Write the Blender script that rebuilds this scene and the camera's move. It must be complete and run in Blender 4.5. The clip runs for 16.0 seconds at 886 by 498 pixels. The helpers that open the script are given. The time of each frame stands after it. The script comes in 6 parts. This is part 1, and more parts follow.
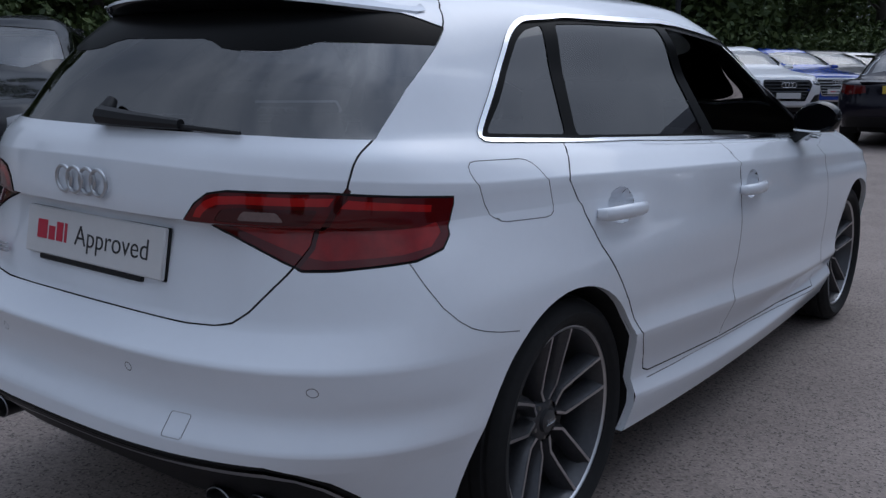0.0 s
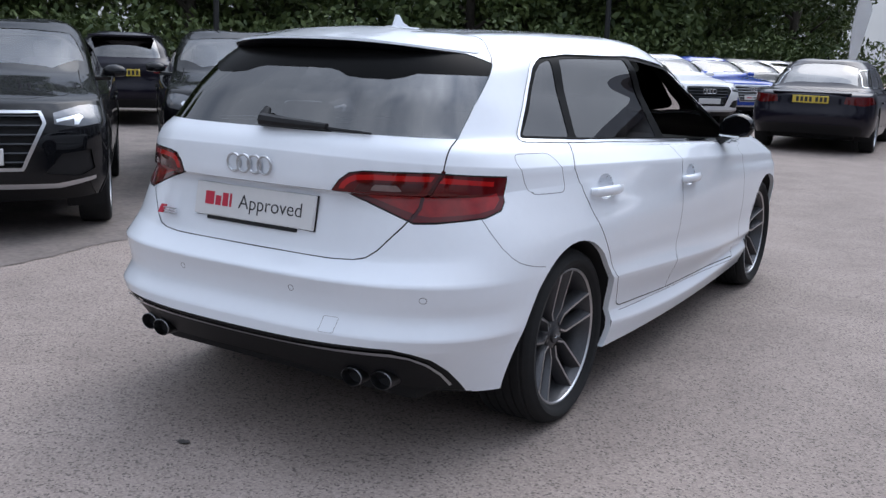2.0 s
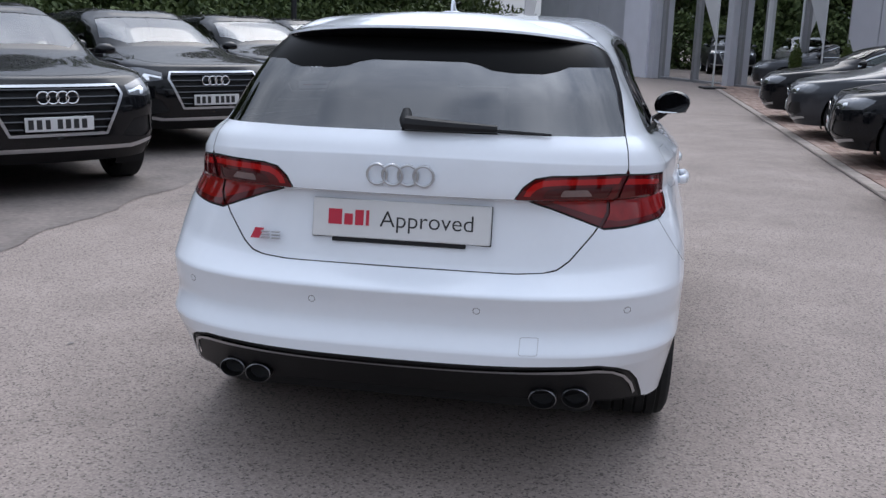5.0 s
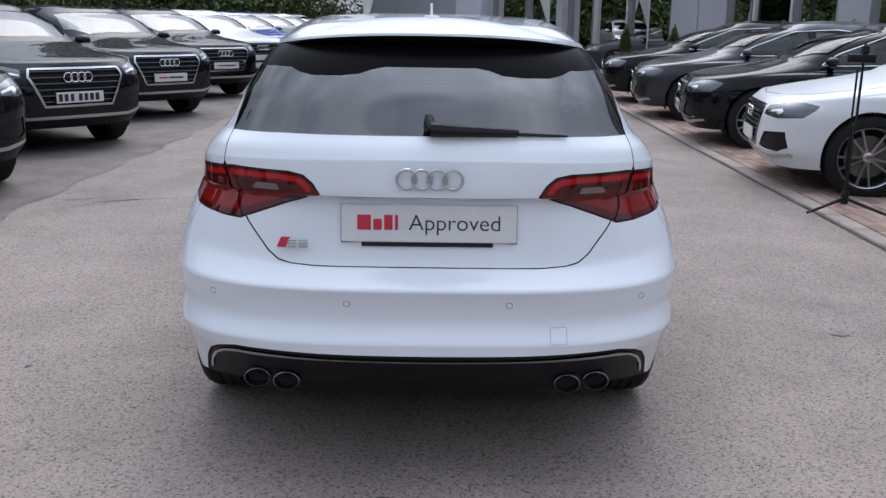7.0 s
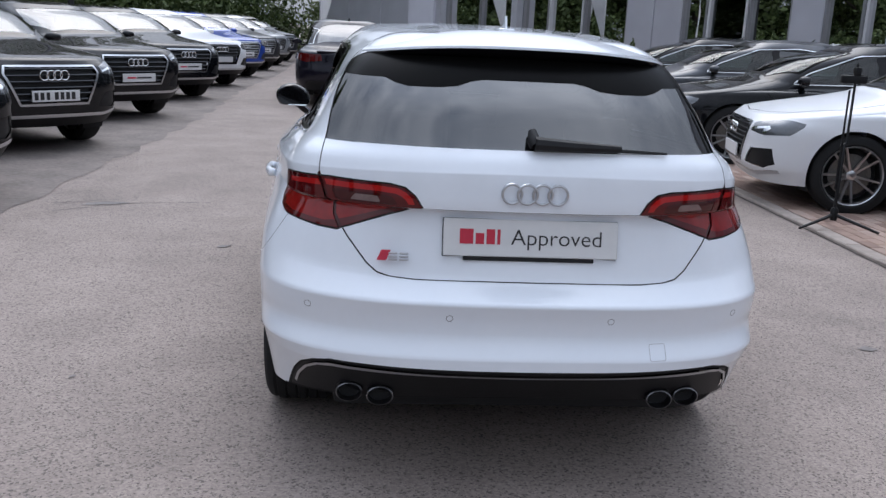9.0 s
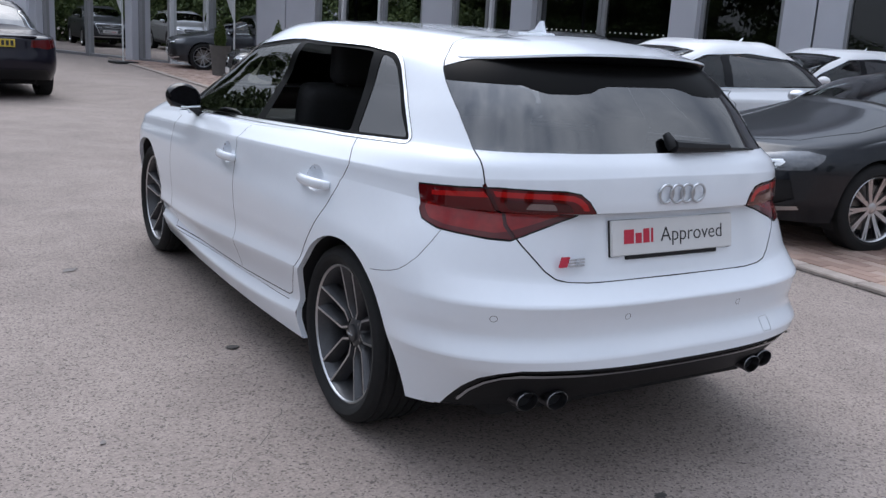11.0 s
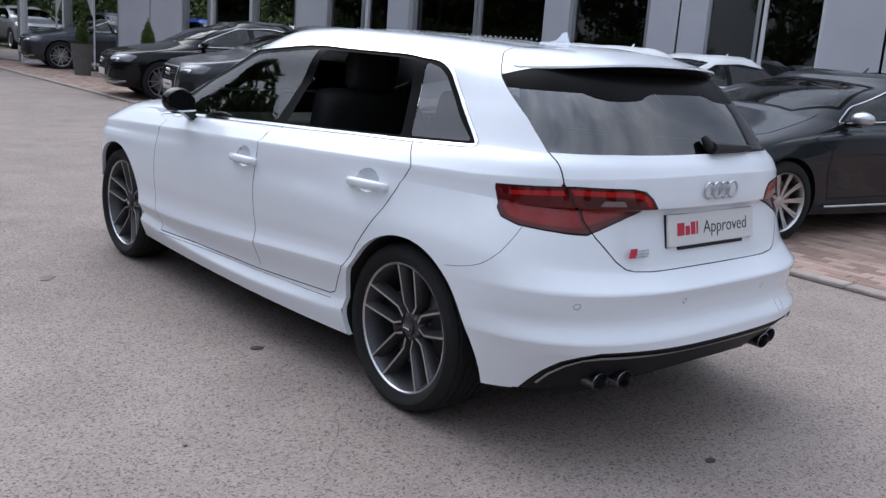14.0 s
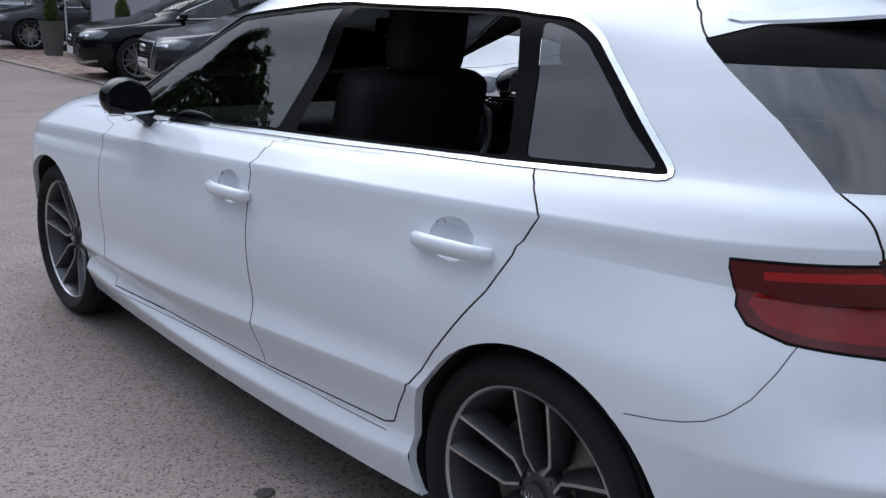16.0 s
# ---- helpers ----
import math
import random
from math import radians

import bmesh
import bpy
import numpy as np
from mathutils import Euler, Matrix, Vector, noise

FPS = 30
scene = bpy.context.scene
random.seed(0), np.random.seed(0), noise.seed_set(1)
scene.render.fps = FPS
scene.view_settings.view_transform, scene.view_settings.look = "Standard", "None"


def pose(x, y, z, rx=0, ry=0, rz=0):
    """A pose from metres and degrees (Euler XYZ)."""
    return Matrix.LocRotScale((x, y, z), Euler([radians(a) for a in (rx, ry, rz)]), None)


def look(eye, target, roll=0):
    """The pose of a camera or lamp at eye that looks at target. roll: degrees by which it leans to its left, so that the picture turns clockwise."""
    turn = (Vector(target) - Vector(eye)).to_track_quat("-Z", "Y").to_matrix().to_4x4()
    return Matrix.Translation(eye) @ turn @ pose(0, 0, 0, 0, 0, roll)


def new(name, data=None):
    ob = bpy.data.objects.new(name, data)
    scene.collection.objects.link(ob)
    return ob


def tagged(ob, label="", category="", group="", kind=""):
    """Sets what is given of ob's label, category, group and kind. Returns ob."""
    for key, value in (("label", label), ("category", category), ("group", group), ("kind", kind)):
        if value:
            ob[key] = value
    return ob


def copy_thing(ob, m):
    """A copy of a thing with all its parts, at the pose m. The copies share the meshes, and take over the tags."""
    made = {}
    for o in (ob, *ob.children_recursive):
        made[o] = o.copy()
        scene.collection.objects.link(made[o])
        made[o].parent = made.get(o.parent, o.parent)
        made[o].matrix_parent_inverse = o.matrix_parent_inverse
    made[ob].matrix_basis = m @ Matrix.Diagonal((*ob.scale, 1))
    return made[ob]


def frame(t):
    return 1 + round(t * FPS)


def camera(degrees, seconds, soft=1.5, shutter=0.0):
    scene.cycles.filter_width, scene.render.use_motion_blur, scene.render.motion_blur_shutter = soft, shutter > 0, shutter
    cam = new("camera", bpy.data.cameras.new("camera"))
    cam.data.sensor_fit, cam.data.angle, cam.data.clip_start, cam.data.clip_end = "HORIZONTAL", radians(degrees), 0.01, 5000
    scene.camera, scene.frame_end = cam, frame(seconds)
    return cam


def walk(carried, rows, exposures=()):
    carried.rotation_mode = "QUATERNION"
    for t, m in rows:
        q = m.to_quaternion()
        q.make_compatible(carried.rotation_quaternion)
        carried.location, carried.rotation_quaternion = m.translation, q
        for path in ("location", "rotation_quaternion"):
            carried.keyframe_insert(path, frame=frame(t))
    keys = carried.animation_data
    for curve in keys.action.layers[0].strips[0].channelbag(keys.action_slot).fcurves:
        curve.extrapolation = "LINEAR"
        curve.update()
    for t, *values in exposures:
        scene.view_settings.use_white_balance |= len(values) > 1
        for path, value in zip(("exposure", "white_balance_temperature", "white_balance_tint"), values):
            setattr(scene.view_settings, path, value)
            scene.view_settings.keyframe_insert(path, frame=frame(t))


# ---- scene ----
cam = camera(51.2, 16.0, 1.4)
PATH = [
    (0, (1.841, -1.909, 1.199), (0.676, -0.334, 0.793), 0.6),
    (0.5, (1.981, -2.332, 1.225), (0.857, -0.725, 0.833), 0.9),
    (1, (2.086, -2.651, 1.252), (0.998, -1.021, 0.853), 0.8),
    (1.5, (2.097, -2.848, 1.27), (1.048, -1.194, 0.866), 1.4),
    (2, (2.1, -2.946, 1.286), (1.068, -1.282, 0.877), 1.9),
    (2.5, (2.094, -2.948, 1.285), (1.07, -1.28, 0.878), 1.9),
    (3, (2.047, -2.96, 1.285), (1.024, -1.298, 0.848), 2.1),
    (5.5, (0.249, -3.302, 1.332), (0.086, -1.362, 0.871), 1.1),
    (6, (0.09, -3.291, 1.345), (0.022, -1.348, 0.876), 0.7),
    (6.5, (0.003, -3.367, 1.369), (0.018, -1.426, 0.887), 0.6),
    (7, (-0.006, -3.417, 1.379), (0.029, -1.476, 0.897), 1.0),
    (7.5, (0.015, -3.433, 1.387), (0.033, -1.49, 0.914), 1.1),
    (8, (0.009, -3.432, 1.392), (0.031, -1.488, 0.923), 0.1),
    (8.5, (-0.088, -3.386, 1.381), (-0.016, -1.443, 0.914), 0.4),
    (9, (-0.496, -3.37, 1.382), (-0.321, -1.432, 0.918), 2.8),
    (11.5, (-2.413, -2.682, 1.383), (-1.251, -1.121, 0.918), 2.3),
    (12, (-2.625, -2.598, 1.388), (-1.387, -1.098, 0.923), 1.9),
    (12.5, (-2.739, -2.598, 1.38), (-1.479, -1.116, 0.916), 3.2),
    (13, (-2.804, -2.618, 1.37), (-1.527, -1.146, 0.922), 3.9),
    (13.5, (-2.851, -2.605, 1.372), (-1.562, -1.138, 0.942), 4.1),
    (14, (-2.853, -2.577, 1.37), (-1.574, -1.104, 0.93), 4.2),
    (14.5, (-2.795, -2.495, 1.366), (-1.529, -1.018, 0.901), 3.5),
    (15, (-2.639, -2.148, 1.37), (-1.385, -0.672, 0.87), 2.4),
    (15.5, (-2.377, -1.699, 1.332), (-1.117, -0.234, 0.814), 1.8),
    (16, (-2.078, -1.185, 1.313), (-0.802, 0.267, 0.8), 1.9),
]
EXPOSURES = [(0, -1.05, 5950, 10), (0.5, -0.53, 6100, 10), (1.0, -0.22, 6200, 10), (1.5, 0.0, 6320, 10), (7, -0.03, 6400, 10), (13.5, 0.0, 6400, 10), (15, -0.05, 6350, 10), (16, -0.3, 6250, 10)]
walk(cam, [(t, look(eye, target, roll)) for t, eye, target, roll in PATH], EXPOSURES)

# ---- daylight: bright overcast ----
world = bpy.data.worlds.new("sky")
scene.world = world
world.use_nodes = True
wn = world.node_tree
sky = wn.nodes.new("ShaderNodeTexSky")
sky.sky_type, sky.sun_disc = "NISHITA", False
sky.sun_elevation, sky.sun_rotation = radians(50), radians(0)
sky.air_density, sky.dust_density, sky.ozone_density = 1.0, 3.0, 1.0
# cloud cover: soft grey and white banks over the blue
tc = wn.nodes.new("ShaderNodeTexCoord")
cl = wn.nodes.new("ShaderNodeTexNoise")
cl.inputs["Scale"].default_value, cl.inputs["Detail"].default_value, cl.inputs["Roughness"].default_value = 2.6, 7, 0.55
wn.links.new(tc.outputs["Generated"], cl.inputs["Vector"])
ramp = wn.nodes.new("ShaderNodeValToRGB")
ramp.color_ramp.elements[0].position, ramp.color_ramp.elements[0].color = 0.32, (4.9, 5.7, 7.3, 1)
ramp.color_ramp.elements[1].position, ramp.color_ramp.elements[1].color = 0.68, (11.9, 12.8, 14.6, 1)
wn.links.new(cl.outputs["Fac"], ramp.inputs[0])
mix = wn.nodes.new("ShaderNodeMix")
mix.data_type = "RGBA"
mix.inputs[0].default_value = 0.8
wn.links.new(sky.outputs[0], mix.inputs[6])
wn.links.new(ramp.outputs[0], mix.inputs[7])
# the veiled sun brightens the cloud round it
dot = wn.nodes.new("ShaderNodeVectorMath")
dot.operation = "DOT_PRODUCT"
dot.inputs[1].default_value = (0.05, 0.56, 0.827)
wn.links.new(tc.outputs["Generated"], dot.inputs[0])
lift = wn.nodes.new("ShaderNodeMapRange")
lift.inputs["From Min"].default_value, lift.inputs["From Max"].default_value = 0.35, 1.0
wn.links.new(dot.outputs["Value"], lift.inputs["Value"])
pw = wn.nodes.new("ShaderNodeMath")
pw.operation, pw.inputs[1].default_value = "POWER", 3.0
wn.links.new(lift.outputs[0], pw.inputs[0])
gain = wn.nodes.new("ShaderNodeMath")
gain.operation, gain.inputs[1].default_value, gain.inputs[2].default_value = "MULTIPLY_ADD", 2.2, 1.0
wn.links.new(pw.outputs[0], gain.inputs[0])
# an overcast sky is about three times as bright overhead as at the horizon
sep = wn.nodes.new("ShaderNodeSeparateXYZ")
wn.links.new(tc.outputs["Generated"], sep.inputs[0])
rise = wn.nodes.new("ShaderNodeMapRange")
rise.inputs["To Min"].default_value, rise.inputs["To Max"].default_value = 0.55, 1.65
wn.links.new(sep.outputs["Z"], rise.inputs["Value"])
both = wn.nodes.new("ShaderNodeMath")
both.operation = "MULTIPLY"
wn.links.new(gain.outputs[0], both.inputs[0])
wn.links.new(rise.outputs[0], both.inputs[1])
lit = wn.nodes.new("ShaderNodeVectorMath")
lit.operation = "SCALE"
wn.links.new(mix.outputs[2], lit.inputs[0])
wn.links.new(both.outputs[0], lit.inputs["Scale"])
back = next(n for n in wn.nodes if n.type == "BACKGROUND")
wn.links.new(lit.outputs[0], back.inputs["Color"])
back.inputs["Strength"].default_value = 0.085
sun_data = bpy.data.lights.new("sun", "SUN")
sun_data.energy, sun_data.angle, sun_data.color = 0.6, radians(45), (1.0, 0.97, 0.92)
sun = new("sun", sun_data)
sun.matrix_basis = look((2, 19, 23), (0, 0, 0))
from mathutils.bvhtree import BVHTree

# ---- materials ----
MATS = {}


def nodes_of(name):
    m = bpy.data.materials.new(name)
    m.use_nodes = True
    nt = m.node_tree
    bsdf = next(n for n in nt.nodes if n.type == "BSDF_PRINCIPLED")
    MATS[name] = m
    return m, nt, bsdf


def plain(name, color, rough=0.5, metal=0.0, coat=0.0, vary=0.06, scale=30.0, bump=0.0, spec=0.5, flake=0.0):
    """Principled material with two scales of colour variation and an optional fine relief."""
    m, nt, b = nodes_of(name)
    tc = nt.nodes.new("ShaderNodeTexCoord")
    n1, n2 = nt.nodes.new("ShaderNodeTexNoise"), nt.nodes.new("ShaderNodeTexNoise")
    n1.inputs["Scale"].default_value, n2.inputs["Scale"].default_value = scale, scale * 0.12
    n1.inputs["Detail"].default_value = 5
    for n in (n1, n2):
        nt.links.new(tc.outputs["Object"], n.inputs["Vector"])
    add = nt.nodes.new("ShaderNodeMath")
    add.operation = "ADD"
    nt.links.new(n1.outputs["Fac"], add.inputs[0])
    nt.links.new(n2.outputs["Fac"], add.inputs[1])
    ramp = nt.nodes.new("ShaderNodeMapRange")
    ramp.inputs["From Min"].default_value, ramp.inputs["From Max"].default_value = 0.6, 1.4
    ramp.inputs["To Min"].default_value, ramp.inputs["To Max"].default_value = 1 - vary, 1 + vary
    nt.links.new(add.outputs[0], ramp.inputs["Value"])
    mul = nt.nodes.new("ShaderNodeVectorMath")
    mul.operation = "SCALE"
    mul.inputs[0].default_value = color
    nt.links.new(ramp.outputs[0], mul.inputs["Scale"])
    nt.links.new(mul.outputs[0], b.inputs["Base Color"])
    b.inputs["Roughness"].default_value, b.inputs["Metallic"].default_value = rough, metal
    b.inputs["Coat Weight"].default_value, b.inputs["Coat Roughness"].default_value = coat, 0.03
    b.inputs["Specular IOR Level"].default_value = 0.03 if coat >= 0.6 else spec
    if bump:
        bp = nt.nodes.new("ShaderNodeBump")
        bp.inputs["Strength"].default_value, bp.inputs["Distance"].default_value = bump, 0.002
        nt.links.new(n1.outputs["Fac"], bp.inputs["Height"])
        nt.links.new(bp.outputs[0], b.inputs["Normal"])
    return m


def glass(name, tint, alpha, rough=0.0, ior=1.8):
    """A thin tinted pane: see-through by its tint, with a mirror gloss that grows at grazing angles."""
    m = bpy.data.materials.new(name)
    m.use_nodes = True
    nt = m.node_tree
    nt.nodes.clear()
    out = nt.nodes.new("ShaderNodeOutputMaterial")
    tr, gl, mix, fr = (nt.nodes.new(k) for k in ("ShaderNodeBsdfTransparent", "ShaderNodeBsdfGlossy", "ShaderNodeMixShader", "ShaderNodeFresnel"))
    tr.inputs["Color"].default_value = (*[c * alpha for c in tint], 1)
    gl.inputs["Roughness"].default_value = rough
    fr.inputs["IOR"].default_value = ior
    nt.links.new(fr.outputs[0], mix.inputs[0])
    nt.links.new(tr.outputs[0], mix.inputs[1])
    nt.links.new(gl.outputs[0], mix.inputs[2])
    nt.links.new(mix.outputs[0], out.inputs["Surface"])
    MATS[name] = m
    return m


plain("white_paint", (0.78, 0.815, 0.865), 0.3, 0.0, 1.0, 0.012, 40)
plain("white_plain", (0.74, 0.75, 0.77), 0.35, 0.0, 0.6, 0.015, 40)
plain("black_paint", (0.004, 0.0045, 0.006), 0.5, 0.0, 0.6, 0.15, 30)
plain("navy_paint", (0.009, 0.008, 0.015), 0.3, 0.1, 0.6, 0.15, 30)
plain("grey_paint", (0.045, 0.048, 0.055), 0.35, 0.4, 0.6, 0.12, 60)
plain("dark_grey_paint", (0.016, 0.018, 0.022), 0.32, 0.3, 0.6, 0.12, 60)
plain("silver_paint", (0.35, 0.36, 0.38), 0.35, 0.5, 1.0, 0.05, 60)
plain("blue_paint", (0.01, 0.05, 0.32), 0.3, 0.1, 1.0, 0.1, 40)
plain("red_paint", (0.35, 0.01, 0.012), 0.3, 0.0, 1.0, 0.08, 40)
plain("gloss_black", (0.004, 0.004, 0.005), 0.12, 0.0, 0.6, 0.1, 30)
plain("black_plastic", (0.008, 0.008, 0.009), 0.5, 0.0, 0.0, 0.25, 120, 0.25, 0.3)
# black of frames and seals, and of the spoiler reflection painted on the rear glass
plain("frame_reflection_black", (0.004, 0.004, 0.004), 0.3, 0.0, 0.0, 0.1, 60, 0.0, 0.03)
plain("exhaust_metal", (0.22, 0.22, 0.23), 0.3, 1.0, 0.0, 0.2, 60)
plain("seam_grey", (0.16, 0.165, 0.18), 0.6, 0.0, 0.0, 0.1, 60)
plain("dark_gap", (0.006, 0.006, 0.007), 0.8, 0.0, 0.0, 0.1, 60)
plain("rubber", (0.008, 0.008, 0.0085), 0.9, 0.0, 0.0, 0.35, 60, 0.3)
plain("chrome", (0.78, 0.79, 0.8), 0.12, 1.0, 0.0, 0.04, 60)
plain("satin_silver", (0.52, 0.53, 0.55), 0.3, 1.0, 0.0, 0.05, 80)
plain("rim_polished", (0.55, 0.55, 0.56), 0.28, 1.0, 0.0, 0.1, 90)
plain("rim_grey", (0.065, 0.065, 0.07), 0.42, 0.55, 0.2, 0.2, 90)
plain("rim_silver", (0.42, 0.43, 0.45), 0.35, 0.8, 0.3, 0.1, 90)
plain("brake_steel", (0.2, 0.19, 0.18), 0.4, 0.9, 0.0, 0.3, 50)
plain("lamp_red", (0.085, 0.003, 0.004), 0.15, 0.0, 1.0, 0.08, 50)
plain("lamp_red_bright", (0.38, 0.010, 0.010), 0.18, 0.0, 1.0, 0.1, 50)
plain("lamp_red_mid", (0.23, 0.006, 0.006), 0.2, 0.0, 1.0, 0.3, 40)
plain("lamp_dark", (0.05, 0.004, 0.005), 0.12, 0.0, 1.0, 0.1, 50)
plain("lamp_clear", (0.2, 0.14, 0.135), 0.15, 0.3, 1.0, 0.2, 120)
plain("headlamp_silver", (0.12, 0.125, 0.135), 0.15, 0.5, 1.0, 0.2, 35)
plain("interior_cloth", (0.012, 0.012, 0.013), 0.85, 0.0, 0.0, 0.3, 90, 0.3)
plain("interior_trim", (0.02, 0.02, 0.022), 0.6, 0.0, 0.0, 0.2, 60, 0.2)
plain("plate_white", (0.66, 0.66, 0.66), 0.45, 0.0, 0.3, 0.04, 30)
plain("plate_yellow", (0.62, 0.46, 0.05), 0.45, 0.0, 0.3, 0.04, 30)
plain("ink_black", (0.02, 0.02, 0.022), 0.5)
plain("ink_red", (0.5, 0.02, 0.05), 0.5)
plain("card_white", (0.72, 0.74, 0.74), 0.6)
plain("card_blue", (0.45, 0.62, 0.68), 0.6)
glass("glass_clear", (0.85, 0.92, 0.9), 0.8, 0.0, 2.45)
glass("glass_screen", (0.80, 0.90, 0.87), 0.88, 0.0, 1.45)
glass("glass_green", (0.55, 0.68, 0.64), 0.55)
glass("glass_privacy", (0.6, 0.62, 0.66), 0.10, 0.0, 2.35)
glass("glass_side", (0.6, 0.62, 0.66), 0.12, 0.0, 1.85)


# ---- mesh helpers ----
def part(name, bm, material, parent=None, label="", smooth=True):
    """One bmesh as one mesh object under a thing or a part."""
    me = bpy.data.meshes.new(name)
    bm.to_mesh(me)
    bm.free()
    if smooth:
        me.shade_smooth()
        me.set_sharp_from_angle(angle=radians(38))
    me.materials.append(MATS[material])
    ob = new(name, me)
    ob.parent = parent
    return tagged(ob, label)


def empty(name, m=None):
    ob = new(name)
    ob.empty_display_size = 0.1
    if m is not None:
        ob.matrix_basis = m
    return ob


def box(bm, x0, x1, y0, y1, z0, z1, bevel=0.0, seg=2, m=None):
    r = bmesh.ops.create_cube(bm, size=1)
    vs = r["verts"]
    for v in vs:
        v.co = Vector(((x0 + x1) / 2 + v.co.x * (x1 - x0), (y0 + y1) / 2 + v.co.y * (y1 - y0), (z0 + z1) / 2 + v.co.z * (z1 - z0)))
    if bevel:
        es = list({e for v in vs for e in v.link_edges})
        r = bmesh.ops.bevel(bm, geom=es, offset=bevel, segments=seg, affect="EDGES", profile=0.6)
        vs = list({v for f in r["faces"] for v in f.verts} | {v for v in vs if v.is_valid})
    if m is not None:
        for v in vs:
            v.co = m @ v.co
    return bm


def lathe(bm, prof, n=48, m=None, closed=False):
    """Turn the profile (radius, height along x) about the x axis."""
    rings = []
    for i in range(n):
        a = 2 * math.pi * i / n
        ring = [bm.verts.new((h, r * math.cos(a), r * math.sin(a))) for r, h in prof]
        rings.append(ring)
    k = len(prof)
    for i in range(n):
        a, b = rings[i], rings[(i + 1) % n]
        for j in range(k if closed else k - 1):
            j2 = (j + 1) % k
            bm.faces.new((a[j], a[j2], b[j2], b[j]))
    if m is not None:
        for ring in rings:
            for v in ring:
                v.co = m @ v.co
    return bm


def tube(bm, pts, r, n=8, closed=False, flat=1.0):
    """A tube of radius r (number or list) along a line of points."""
    pts = [Vector(p) for p in pts]
    rings, up = [], None
    k = len(pts)
    for i, p in enumerate(pts):
        if closed:
            d = pts[(i + 1) % k] - pts[i - 1]
        else:
            d = pts[min(i + 1, k - 1)] - pts[max(i - 1, 0)]
        d.normalize()
        if up is None:
            up = Vector((0, 0, 1)) if abs(d.z) < 0.9 else Vector((1, 0, 0))
        a = d.cross(up).normalized()
        up = a.cross(d).normalized()
        rr = r[i] if isinstance(r, (list, tuple)) else r
        rings.append([bm.verts.new(p + a * rr * math.cos(2 * math.pi * j / n) + up * rr * flat * math.sin(2 * math.pi * j / n)) for j in range(n)])
    for i in range(k if closed else k - 1):
        a, b = rings[i], rings[(i + 1) % k]
        for j in range(n):
            bm.faces.new((a[j], a[(j + 1) % n], b[(j + 1) % n], b[j]))
    if not closed:
        bm.faces.new(rings[0][::-1])
        bm.faces.new(rings[-1])
    return bm


def prism(bm, pts, d):
    """Extrude the outline pts (3D, in one plane) by the vector d."""
    a = [bm.verts.new(p) for p in pts]
    b = [bm.verts.new(Vector(p) + Vector(d)) for p in pts]
    k = len(pts)
    bm.faces.new(a)
    bm.faces.new(b[::-1])
    for i in range(k):
        bm.faces.new((a[i], b[i], b[(i + 1) % k], a[(i + 1) % k]))
    bmesh.ops.recalc_face_normals(bm, faces=bm.faces)
    return bm


def mesh_from(name, verts, faces, material, parent=None, label="", normals=None):
    me = bpy.data.meshes.new(name)
    me.from_pydata(verts, [], faces)
    me.shade_smooth()
    if normals is not None:
        me.normals_split_custom_set_from_vertices(normals)
    me.materials.append(MATS[material])
    ob = new(name, me)
    ob.parent = parent
    return tagged(ob, label)


# ---- car bodies: horseshoe rows from the tail round the side to the nose, cut into panels ----
def cubic_through(xs, ys):
    return np.polynomial.polynomial.Polynomial(np.linalg.solve(np.vander(np.array(xs, float), len(xs), increasing=True), np.array(ys, float)))


